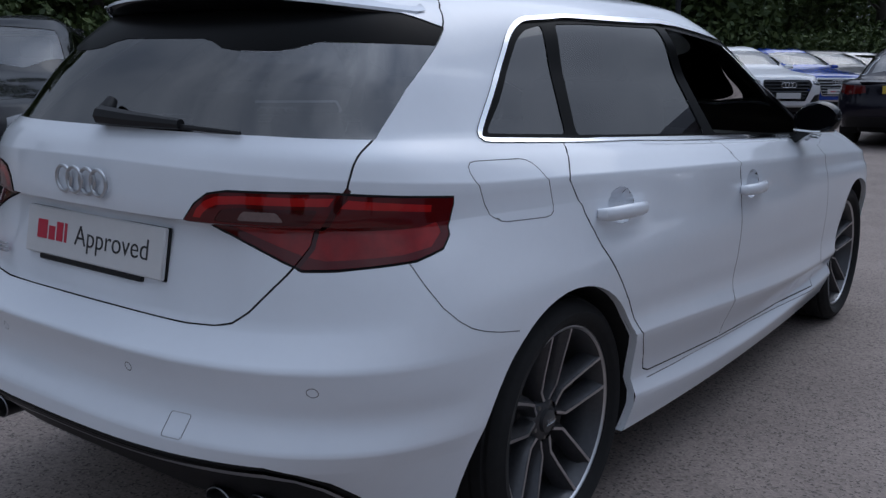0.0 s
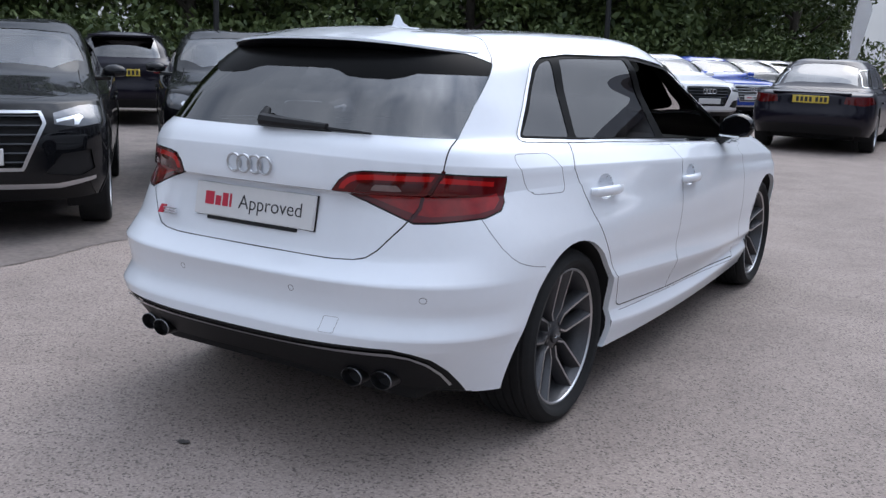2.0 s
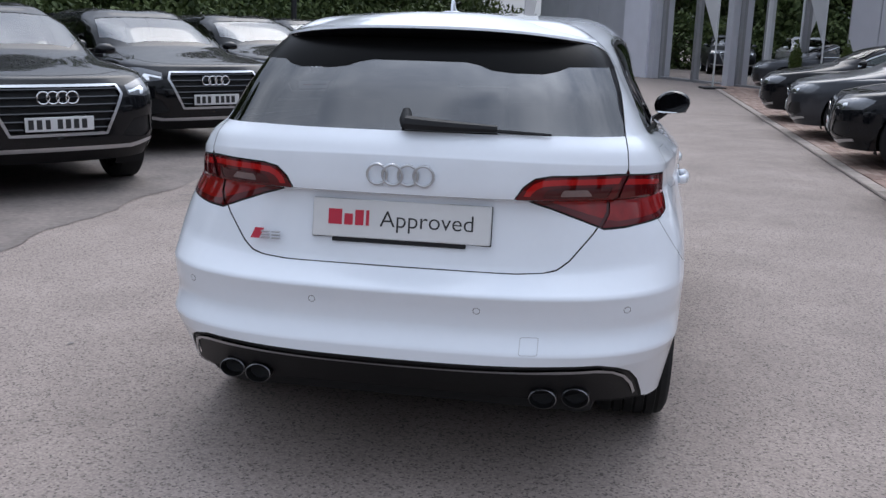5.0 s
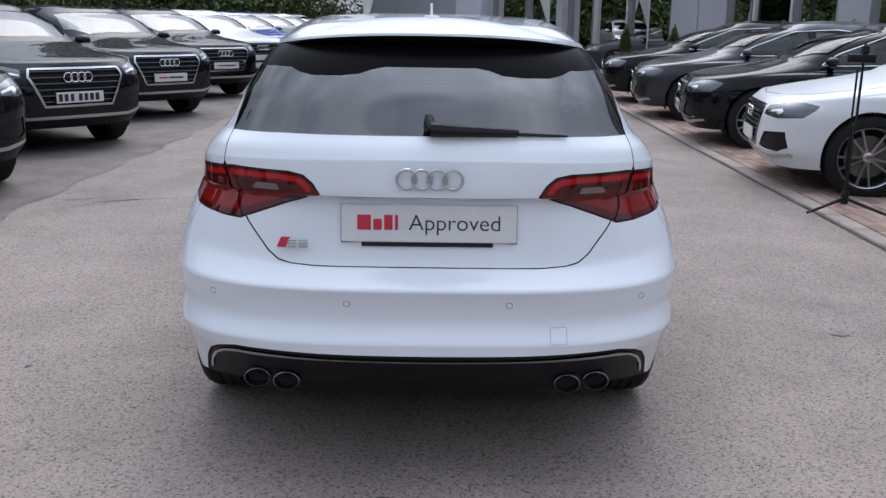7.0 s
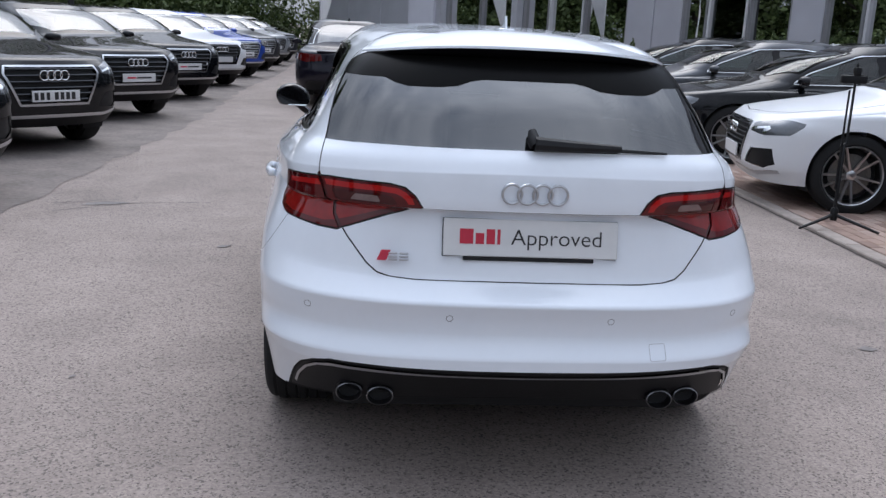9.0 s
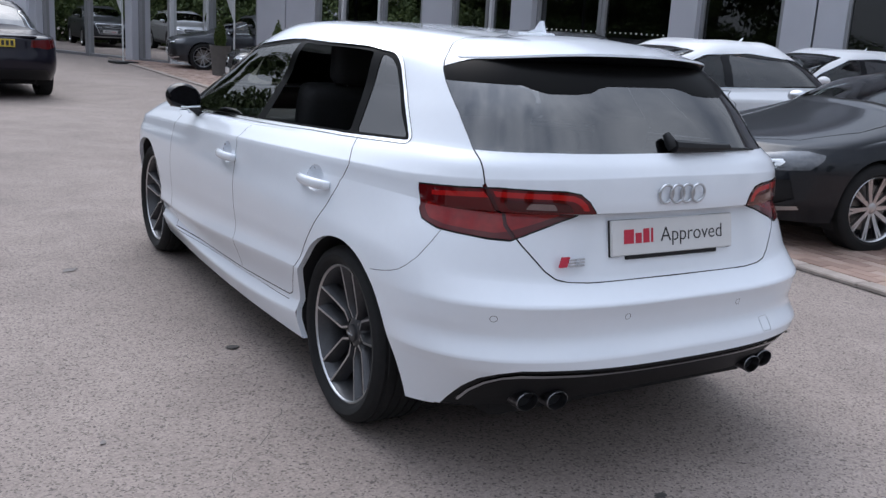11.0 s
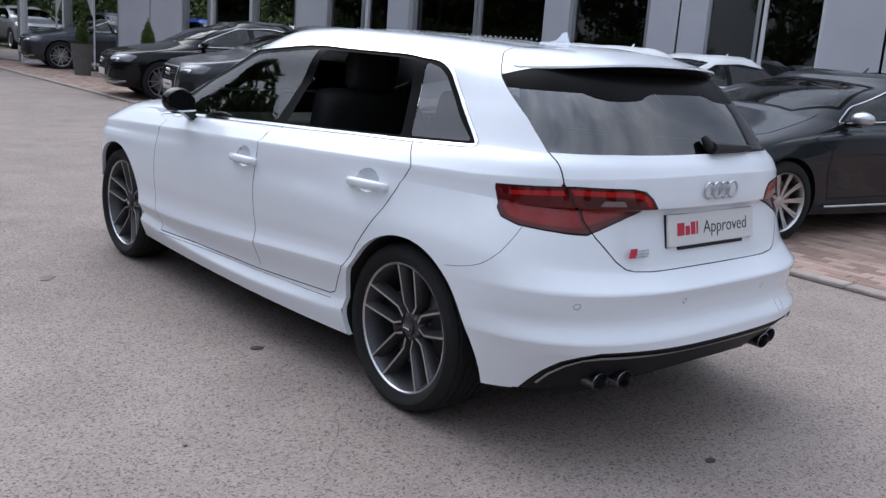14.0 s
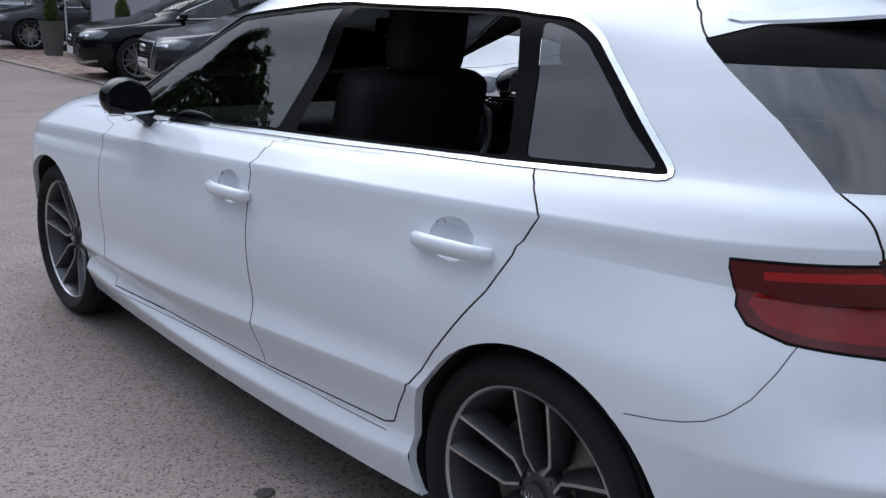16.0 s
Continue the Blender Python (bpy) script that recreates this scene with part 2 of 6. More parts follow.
class Shell:
    """Half of a car's skin (x >= 0) as a grid of points, cut by outlines into named regions."""

    def __init__(self, stations, rows, nr=40, ns=100, nf=30, sub=7):
        self.nr, self.ns, self.nf = nr, ns, nf
        keys = []
        for r in rows:
            keys.append(self.contour(stations, r))
        keys = np.array(keys)
        nk, nu = keys.shape[:2]
        fade = np.clip((np.arange(nu) - nr * 0.75) / (nr * 0.4), 0, 1)
        tang = np.zeros((nk, 2, nu, 3))
        length = np.maximum(np.linalg.norm(np.diff(keys, axis=0), axis=2), 1e-4)[..., None]
        slope = np.diff(keys, axis=0) / length
        for k in range(nk):
            lo, hi = slope[max(k - 1, 0)], slope[min(k, nk - 2)]
            la, lb = length[max(k - 1, 0)], length[min(k, nk - 2)]
            mid = (lo * lb + hi * la) / (la + lb)
            cr, cs = rows[k].get("crease", (0, 0))
            w = (cr + (cs - cr) * fade)[:, None]
            tang[k, 0], tang[k, 1] = mid + (lo - mid) * w, mid + (hi - mid) * w
        out = []
        for k in range(nk - 1):
            n = rows[k].get("sub", sub)
            for i in range(n):
                t = i / n
                h = (2 * t**3 - 3 * t**2 + 1, t**3 - 2 * t**2 + t, -2 * t**3 + 3 * t**2, t**3 - t**2)
                out.append(h[0] * keys[k] + h[1] * tang[k, 1] * length[k] + h[2] * keys[k + 1] + h[3] * tang[k + 1, 0] * length[k])
        out.append(keys[-1])
        self.G = np.array(out)
        self.nv, self.nu = self.G.shape[:2]
        du, dv = np.gradient(self.G, axis=1), np.gradient(self.G, axis=0)
        n = np.cross(du, dv)
        n /= np.maximum(np.linalg.norm(n, axis=2), 1e-9)[..., None]
        self.N = n
        self.pieces = {}
        self.regions = []

    def contour(self, st, r):
        w, z = cubic_through(st, r["w"]), cubic_through(st, r["z"])
        yc, yt, n = r["yc"], r["yt"], r.get("n", 3.0)
        th = np.linspace(0, math.pi / 2, 400)
        y = yc - (yc - yt) * np.cos(th) ** (2 / n)
        x = w(y) * np.sin(th) ** (2 / n)
        s = np.concatenate([[0], np.cumsum(np.hypot(np.diff(x), np.diff(y)))])
        q = np.linspace(0, s[-1], self.nr + 1)
        xr, yr = np.interp(q, s, x), np.interp(q, s, y)
        f = (q / s[-1]) ** 2
        zr = r["zt"] + (z(yc) - r["zt"]) * f
        ycf, yn, nf = r["ycf"], r["yn"], r.get("nf", 2.6)
        ys = np.linspace(yc, ycf, self.ns + 1)[1:]
        y = ycf + (yn - ycf) * np.sin(th) ** (2 / nf)
        x = w(ycf) * np.cos(th) ** (2 / nf)
        s = np.concatenate([[0], np.cumsum(np.hypot(np.diff(x), np.diff(y)))])
        q = np.linspace(0, s[-1], self.nf + 1)[1:]
        xf, yf = np.interp(q, s, x), np.interp(q, s, y)
        f = q / s[-1]
        zf = z(ycf) + (r["zn"] - z(ycf)) * (2 * f - f * f)
        xr[0], xf[-1] = 0, 0
        return np.stack([np.concatenate([xr, w(ys), xf]), np.concatenate([yr, ys, yf]), np.concatenate([zr, z(ys), zf])], axis=1)

    def at(self, u, v):
        u, v = min(max(u, 0), self.nu - 1.001), min(max(v, 0), self.nv - 1.001)
        i, j = int(v), int(u)
        a, b = v - i, u - j
        G, N = self.G, self.N
        w = ((1 - a) * (1 - b), (1 - a) * b, a * (1 - b), a * b)
        p = w[0] * G[i, j] + w[1] * G[i, j + 1] + w[2] * G[i + 1, j] + w[3] * G[i + 1, j + 1]
        n = w[0] * N[i, j] + w[1] * N[i, j + 1] + w[2] * N[i + 1, j] + w[3] * N[i + 1, j + 1]
        return p, n / max(np.linalg.norm(n), 1e-9)

    def uv(self, kind, a, b):
        """Grid place of a point given in the view from the side (y, z), rear or front (x, z), or top (x, y)."""
        ax = {"s": (1, 2), "r": (0, 2), "f": (0, 2), "t": (0, 1)}[kind]
        centre = kind != "s" and a < 0
        if kind != "s":
            a = max(a, 0.0)
        N = self.N
        bad = {"s": np.abs(N[..., 0]) < 0.2, "r": N[..., 1] > -0.12, "f": N[..., 1] < 0.1, "t": N[..., 2] < 0.3}[kind]
        d = (self.G[..., ax[0]] - a) ** 2 + (self.G[..., ax[1]] - b) ** 2 + bad * 4.0
        i, j = np.unravel_index(np.argmin(d), d.shape)
        u, v = float(j), float(i)
        for _ in range(3):
            p, _n = self.at(u, v)
            pu, pv = self.at(min(u + 0.5, self.nu - 1.01), v)[0], self.at(u, min(v + 0.5, self.nv - 1.01))[0]
            m = np.array([[(pu[k] - p[k]) / 0.5, (pv[k] - p[k]) / 0.5] for k in ax])
            e = np.array([a - p[ax[0]], b - p[ax[1]]])
            if abs(np.linalg.det(m)) < 1e-9:
                break
            s = np.clip(np.linalg.solve(m, e), -1, 1)
            u, v = min(max(u + s[0], 0), self.nu - 1.0), min(max(v + s[1], 0), self.nv - 1.0)
        if centre:
            u = -0.5 if u < self.nu / 2 else self.nu - 0.5
        return (u, v)

    def outline(self, kind, pts, step=0.03, closed=True):
        out = []
        k = len(pts)
        for i in range(k if closed else k - 1):
            p, q = pts[i], pts[(i + 1) % k]
            kp, kq = (e[0] if len(e) == 3 else kind for e in (p, q))
            p2, q2 = p[-2:], q[-2:]
            if kp != kq:
                a, b = self.uv(kp, *p2), self.uv(kq, *q2)
                n = 6
                out += [(a[0] + (b[0] - a[0]) * t / n, a[1] + (b[1] - a[1]) * t / n) for t in range(n)]
                continue
            n = max(1, int(math.hypot(q2[0] - p2[0], q2[1] - p2[1]) / step))
            out += [self.uv(kp, p2[0] + (q2[0] - p2[0]) * t / n, p2[1] + (q2[1] - p2[1]) * t / n) for t in range(n)]
        if not closed:
            p = pts[-1]
            out.append(self.uv(p[0] if len(p) == 3 else kind, *p[-2:]))
        return out

    def region(self, name, poly):
        self.regions.append((name, poly))
        self.cut(poly)

    def ribbon(self, name, line, width, closed=True, side=0.0):
        """A band of that width in metres along a line of grid places; side moves it off the line."""
        k = len(line)
        P = [self.at(*p)[0] for p in line]
        le, ri = [], []
        for i in range(k):
            a, b = (i - 1) % k, (i + 1) % k
            if not closed:
                a, b = max(i - 1, 0), min(i + 1, k - 1)
            d = P[b] - P[a]
            p, n = self.at(*line[i])
            o = np.cross(d, n)
            o /= max(np.linalg.norm(o), 1e-9)
            u, v = line[i]
            uu, vv = min(max(u, 0), self.nu - 1.6), min(v, self.nv - 1.6)
            p0 = self.at(uu, vv)[0]
            du, dv = (self.at(uu + 0.5, vv)[0] - p0) * 2, (self.at(uu, vv + 0.5)[0] - p0) * 2
            m = np.array([[du @ du, du @ dv], [du @ dv, dv @ dv]]) + np.eye(2) * 1e-10
            e = np.linalg.solve(m, np.array([du @ o, dv @ o]))
            e = np.clip(e * width, -2.5, 2.5)
            le.append((u + e[0] * (0.5 + side), v + e[1] * (0.5 + side)))
            ri.append((u - e[0] * (0.5 - side), v - e[1] * (0.5 - side)))
        for i in range(k if closed else k - 1):
            j = (i + 1) % k
            self.region(name, [le[i], le[j], ri[j], ri[i]])

    def cut(self, poly):
        k = len(poly)
        for i in range(k):
            (x0, y0), (x1, y1) = poly[i], poly[(i + 1) % k]
            dx, dy = x1 - x0, y1 - y0
            L = math.hypot(dx, dy)
            if L < 1e-6:
                continue
            nx, ny = -dy / L, dx / L
            for cu in range(max(0, int(min(x0, x1) - 1e-6)), min(self.nu - 2, int(max(x0, x1) + 1e-6)) + 1):
                for cv in range(max(0, int(min(y0, y1) - 1e-6)), min(self.nv - 2, int(max(y0, y1) + 1e-6)) + 1):
                    old = self.pieces.get((cu, cv))
                    if old is None:
                        old = [[(cu, cv), (cu + 1, cv), (cu + 1, cv + 1), (cu, cv + 1)]]
                    fresh = []
                    for f in old:
                        ds = [(px - x0) * nx + (py - y0) * ny for px, py in f]
                        ts = [((px - x0) * dx + (py - y0) * dy) / L for px, py in f]
                        if min(ds) > -1e-4 or max(ds) < 1e-4 or max(ts) < 0 or min(ts) > L:
                            fresh.append(f)
                            continue
                        a, b = [], []
                        n = len(f)
                        for q in range(n):
                            d0, d1 = ds[q], ds[(q + 1) % n]
                            if d0 >= -1e-5:
                                a.append(f[q])
                            if d0 <= 1e-5:
                                b.append(f[q])
                            if (d0 > 1e-5 and d1 < -1e-5) or (d0 < -1e-5 and d1 > 1e-5):
                                t = d0 / (d0 - d1)
                                p = (f[q][0] + (f[(q + 1) % n][0] - f[q][0]) * t, f[q][1] + (f[(q + 1) % n][1] - f[q][1]) * t)
                                a.append(p)
                                b.append(p)
                        fresh += [g for g in (a, b) if len(g) > 2]
                    self.pieces[(cu, cv)] = fresh

    def finish(self):
        """Sort the pieces into regions; later regions win."""
        faces, cents = [], []
        for cu in range(self.nu - 1):
            for cv in range(self.nv - 1):
                for f in self.pieces.get((cu, cv), ([(cu, cv), (cu + 1, cv), (cu + 1, cv + 1), (cu, cv + 1)],)):
                    faces.append(f)
                    cents.append((sum(p[0] for p in f) / len(f), sum(p[1] for p in f) / len(f)))
        C = np.array(cents)
        names = np.array(["body"] * len(faces), dtype=object)
        for name, poly in self.regions:
            P = np.array(poly)
            lo, hi = P.min(0), P.max(0)
            near = np.where((C[:, 0] >= lo[0]) & (C[:, 0] <= hi[0]) & (C[:, 1] >= lo[1]) & (C[:, 1] <= hi[1]))[0]
            if not len(near):
                continue
            x, y = C[near, 0], C[near, 1]
            inside = np.zeros(len(near), bool)
            for i in range(len(P)):
                (x0, y0), (x1, y1) = P[i], P[(i + 1) % len(P)]
                c = (y0 > y) != (y1 > y)
                with np.errstate(divide="ignore", invalid="ignore"):
                    inside ^= c & (x < (x1 - x0) * (y - y0) / (y1 - y0) + x0)
            names[near[inside]] = name
        self.by = {}
        for f, n in zip(faces, names):
            self.by.setdefault(n, []).append(f)

    def emit(self, region, name, material, parent, off=0.0, sides=(1, -1), label="", bow=None, flat=0.0):
        """A part from a region, on one side or on both joined, moved out along the normal by off metres."""
        verts, norms, faces = [], [], []
        if flat and region in self.by:
            mean = np.mean([self.at(*f[0])[1] for f in self.by[region]], axis=0)
        for s in sides:
            index = {}
            for f in self.by.get(region, []):
                ids = []
                for p in f:
                    key = (round(p[0], 4), round(p[1], 4))
                    if key not in index:
                        q, n = self.at(*p)
                        q = q + n * off
                        if bow:
                            e = ((q[1] - bow[0]) / bow[2]) ** 2 + ((q[2] - bow[1]) / bow[3]) ** 2
                            q = q - n * bow[4] * max(0, 1 - e) ** 0.6
                        if flat:
                            m = mean
                            if len(sides) == 2:
                                m = np.array((n[0], mean[1], mean[2]))
                            n = n + (m - n) * flat
                            n = n / np.linalg.norm(n)
                        index[key] = len(verts)
                        verts.append((s * q[0], q[1], q[2]))
                        norms.append((s * n[0], n[1], n[2]))
                    if not ids or ids[-1] != index[key]:
                        ids.append(index[key])
                if len(ids) > 1 and ids[0] == ids[-1]:
                    ids.pop()
                if len(set(ids)) > 2:
                    faces.append(ids if s > 0 else ids[::-1])
        if not faces:
            return None
        return mesh_from(name, verts, faces, material, parent, label, None if bow else norms)

    def rim_strip(self, line, depth, name, material, parent, side, off=0.0, closed=False, inward=None):
        """A wall from an outline on the skin inwards, for arch lips and recesses."""
        verts, faces = [], []
        for p in line:
            q, n = self.at(*p)
            d = np.array(inward) if inward else -n
            for t in (off, -depth * 0.3, -depth):
                r = q + n * off if t == off else q - d * t
                verts.append((side * r[0], r[1], r[2]))
        k = len(line)
        for i in range(k if closed else k - 1):
            a, b = 3 * i, 3 * ((i + 1) % k)
            for j in (0, 1):
                faces.append((a + j, b + j, b + j + 1, a + j + 1))
        return mesh_from(name, verts, faces, material, parent)


def rounded(pts, r, n=4):
    """Round the corners of a closed outline (points of 2 numbers)."""
    out = []
    k = len(pts)
    for i in range(k):
        p, a, b = Vector(pts[i]), Vector(pts[i - 1]), Vector(pts[(i + 1) % k])
        da, db = (a - p), (b - p)
        ra, rb = min(r, da.length * 0.45), min(r, db.length * 0.45)
        s, e = p + da.normalized() * ra, p + db.normalized() * rb
        for j in range(n + 1):
            t = j / n
            out.append(tuple((1 - t) ** 2 * s + 2 * t * (1 - t) * p + t * t * e))
    return out


def circle(cy, cz, r, n=48, a0=0, a1=360):
    return [(cy + r * math.cos(radians(a0 + (a1 - a0) * i / n)), cz + r * math.sin(radians(a0 + (a1 - a0) * i / n))) for i in range(n + (a1 - a0 < 360))]

# ---- the white hatchback, rear axle over the origin, nose towards +y ----
ST = (-0.3, 0.5, 1.6, 2.9)


def R(zt, yt, z, w, yc=-0.3, n=3.0, zn=0.5, yn=3.36, ycf=2.72, nf=2.1, **k):
    return dict(zt=zt, yt=yt, z=z, w=w, yc=yc, n=n, zn=zn, yn=yn, ycf=ycf, nf=nf, **k)


hatch_rows = [
    R(0.285, -0.745, (0.225, 0.205, 0.195, 0.20), (0.792, 0.84, 0.84, 0.78), zn=0.2, yn=3.30),
    R(0.412, -0.872, (0.395, 0.29, 0.262, 0.34), (0.822, 0.862, 0.866, 0.85), zn=0.34, yn=3.38, crease=(1, 0.8)),
    R(0.456, -0.870, (0.434, 0.335, 0.30, 0.40), (0.826, 0.840, 0.840, 0.852), zn=0.42, crease=(0.9, 0.6)),
    R(0.515, -0.834, (0.502, 0.478, 0.398, 0.44), (0.834, 0.878, 0.878, 0.862), zn=0.48, crease=(0, 1)),
    R(0.555, -0.834, (0.546, 0.522, 0.450, 0.50), (0.834, 0.866, 0.866, 0.863), zn=0.53, crease=(0, 0)),
    R(0.612, -0.849, (0.606, 0.60, 0.56, 0.56), (0.836, 0.870, 0.872, 0.864), zn=0.6, crease=(1, 0)),
    R(0.662, -0.768, (0.71, 0.70, 0.68, 0.64), (0.824, 0.872, 0.876, 0.860), zn=0.64, crease=(0.7, 0)),
    R(0.79, -0.737, (0.79, 0.79, 0.77, 0.72), (0.793, 0.858, 0.868, 0.850), zn=0.70),
    R(0.862, -0.722, (0.862, 0.848, 0.805, 0.74), (0.764, 0.852, 0.864, 0.838), zn=0.73, sub=5, crease=(1, 0)),
    R(0.872, -0.758, (0.872, 0.858, 0.814, 0.748), (0.760, 0.851, 0.863, 0.837), zn=0.735, sub=3, crease=(1, 0)),
    R(0.976, -0.744, (0.936, 0.907, 0.852, 0.782), (0.755, 0.846, 0.859, 0.830), zn=0.77, yn=3.28, sub=7, crease=(0.9, 1)),
    R(1.010, -0.722, (0.988, 0.950, 0.898, 0.858), (0.722, 0.802, 0.822, 0.755), zn=0.85, yn=3.10, ycf=2.5, nf=2.4, sub=6),
    R(1.043, -0.690, (1.034, 0.980, 0.918, 0.93), (0.676, 0.758, 0.780, 0.71), n=3.3, yc=-0.25, zn=0.985, yn=2.36, ycf=1.8, nf=3.0, sub=9, crease=(0.6, 0.7)),
    R(1.18, -0.582, (1.16, 1.15, 1.11, 1.05), (0.602, 0.662, 0.68, 0.60), n=3.3, yc=-0.18, zn=1.13, yn=2.02, ycf=1.45, nf=3.0, sub=12),
    R(1.305, -0.44, (1.272, 1.312, 1.30, 1.20), (0.510, 0.578, 0.59, 0.52), n=3.3, yc=-0.1, zn=1.31, yn=1.62, ycf=1.05, nf=3.0, sub=8),
    R(1.345, -0.36, (1.324, 1.362, 1.352, 1.25), (0.44, 0.51, 0.525, 0.46), n=3.2, yc=-0.1, zn=1.355, yn=1.52, ycf=1.0, nf=3.0, sub=8),
    R(1.372, -0.2, (1.352, 1.392, 1.385, 1.29), (0.24, 0.28, 0.29, 0.26), n=3.0, yc=-0.02, zn=1.385, yn=1.35, ycf=0.95, nf=3.0, sub=6),
    R(1.386, 0.0, (1.36, 1.40, 1.394, 1.30), (0.0, 0.0, 0.0, 0.0), n=3.0, yc=0.1, zn=1.394, yn=1.2, ycf=0.9, nf=3.0),
]
WB, WR = 2.631, 0.318
ARCH_Y = (-0.042, WB - 0.012)


def arch_line(cy, grow, n, a0=0, a1=360):
    """The edge of a wheel arch, a little taller than wide."""
    pts = [(y, WR + (z - WR) * 1.03) for y, z in circle(cy, WR, 0.347 + grow, n, a0, a1)]
    return [(y - 0.22 * max(0.0, 0.14 - (z - WR)) if y < cy < 1 else y, z) for y, z in pts]


def twin_spoke_wheel(name, parent, x, y, side, polished=True):
    """Alloy wheel with five twin spokes, tyre, disc and hub cap, facing outwards on that side."""
    w = empty(name)
    w.parent = parent
    w.matrix_basis = Matrix.Translation((side * x, y, WR)) @ Matrix.Diagonal((side, 1, 1, 1))
    bm = bmesh.new()
    R0 = WR
    prof = [(0.228, -0.10), (0.245, -0.108), (0.275, -0.112), (0.300, -0.106), (0.313, -0.09)]
    for k in range(5):
        c = -0.072 + k * 0.036
        prof += [(R0, c - 0.014), (R0, c + 0.012), (R0 - 0.007, c + 0.014), (R0 - 0.007, c + 0.02)]
    prof += [(0.313, 0.098), (0.306, 0.114), (0.300, 0.120), (0.285, 0.127), (0.283, 0.129), (0.266, 0.126), (0.262, 0.122), (0.249, 0.110), (0.236, 0.098)]
    lathe(bm, prof, 72)
    bmesh.ops.recalc_face_normals(bm, faces=bm.faces)
    part("tyre", bm, "rubber", w, "black low-profile rubber tyre")
    bm = bmesh.new()
    lathe(bm, [(0.236, 0.098), (0.246, 0.1045), (0.247, 0.108), (0.243, 0.109), (0.238, 0.105), (0.236, 0.098)], 72)
    part("rim_edge", bm, "rim_polished", w, "polished outer rim lip")
    bm = bmesh.new()
    lathe(bm, [(0.238, 0.104), (0.228, 0.09), (0.215, 0.03), (0.205, -0.06), (0.228, -0.10)], 72)
    part("rim_barrel", bm, "rim_grey", w)
    # five pairs of arms that leave the hub, bend outwards and run parallel to the rim: narrow machined face, deep flared flanks
    arm = [(0.052, 0.012, 0.066, 0.0045), (0.066, 0.022, 0.068, 0.0042), (0.084, 0.036, 0.072, 0.0038), (0.13, 0.040, 0.081, 0.0034), (0.19, 0.0435, 0.094, 0.0034), (0.240, 0.046, 0.105, 0.0040)]
    for k in range(5):
        a = radians(90 + 72 * k)
        sp, fa = bmesh.new(), bmesh.new()
        for s in (-1, 1):
            deep, face = [], []
            for r, o, h, hw in arm:
                flare = 0.011 + 0.03 * (r - 0.05)
                for ring, bmx, prof in ((deep, sp, ((-hw - 0.001, -0.001), (hw + 0.001, -0.001), (hw + flare, -0.022), (hw + flare * 1.1, -0.046), (-hw - flare * 1.1, -0.046), (-hw - flare, -0.022))), (face, fa, ((-hw, 0.0006), (hw, 0.0006), (hw, -0.002), (-hw, -0.002)))):
                    row = []
                    for oo, dd in prof:
                        t = s * o + oo
                        row.append(bmx.verts.new((h + dd, r * math.cos(a) - t * math.sin(a), r * math.sin(a) + t * math.cos(a))))
                    ring.append(row)
            for bmx, rings in ((sp, deep), (fa, face)):
                n = len(rings[0])
                for r0, r1 in zip(rings, rings[1:]):
                    for q in range(n):
                        bmx.faces.new((r0[q], r0[(q + 1) % n], r1[(q + 1) % n], r1[q]))
        for bmx in (sp, fa):
            bmesh.ops.recalc_face_normals(bmx, faces=bmx.faces)
        spoke = part("twin_spoke", sp, "rim_grey" if polished else "rim_silver", w, "dark grey twin spoke")
        part("machined_edge", fa, "rim_polished", spoke, "bright machined spoke edge")
    bm = bmesh.new()
    lathe(bm, [(0.0, 0.078), (0.024, 0.078), (0.030, 0.075), (0.032, 0.066), (0.050, 0.062), (0.060, 0.050), (0.064, 0.0)], 40)
    hub = part("hub", bm, "rim_grey", w, "dark grey wheel hub")
    bm = bmesh.new()
    for i in range(4):
        lathe(bm, [(0.0065, 0.0785), (0.0078, 0.0795), (0.0078, 0.0785)], 16, Matrix.Translation((0, (i - 1.5) * 0.010, 0)), True)
    part("badge", bm, "chrome", hub)
    for i in range(5):
        a = radians(54 + 72 * i)
        bm = bmesh.new()
        lathe(bm, [(0.0, 0.064), (0.006, 0.064), (0.009, 0.058), (0.009, 0.04)], 6, Matrix.Translation((0, 0.046 * math.cos(a), 0.046 * math.sin(a))))
        part("wheel_bolt", bm, "brake_steel", hub)
    bm = bmesh.new()
    lathe(bm, [(0.05, 0.03), (0.08, 0.022), (0.165, 0.022), (0.165, 0.0), (0.06, 0.0)], 48)
    part("brake_disc", bm, "brake_steel", w, "steel brake disc")
    bm = bmesh.new()
    rings = []
    for i in range(9):
        a = radians(-32 + 64 * i / 8 + 180)
        rings.append([bm.verts.new((h, r * math.cos(a), r * math.sin(a))) for r, h in ((0.105, -0.03), (0.185, -0.03), (0.185, 0.028), (0.172, 0.036), (0.115, 0.036), (0.105, 0.028))])
    for r0, r1 in zip(rings, rings[1:]):
        for q in range(6):
            bm.faces.new((r0[q], r0[(q + 1) % 6], r1[(q + 1) % 6], r1[q]))
    bm.faces.new(rings[0])
    bm.faces.new(rings[-1][::-1])
    bmesh.ops.recalc_face_normals(bm, faces=bm.faces)
    part("brake_caliper", bm, "black_plastic", w)
    return w


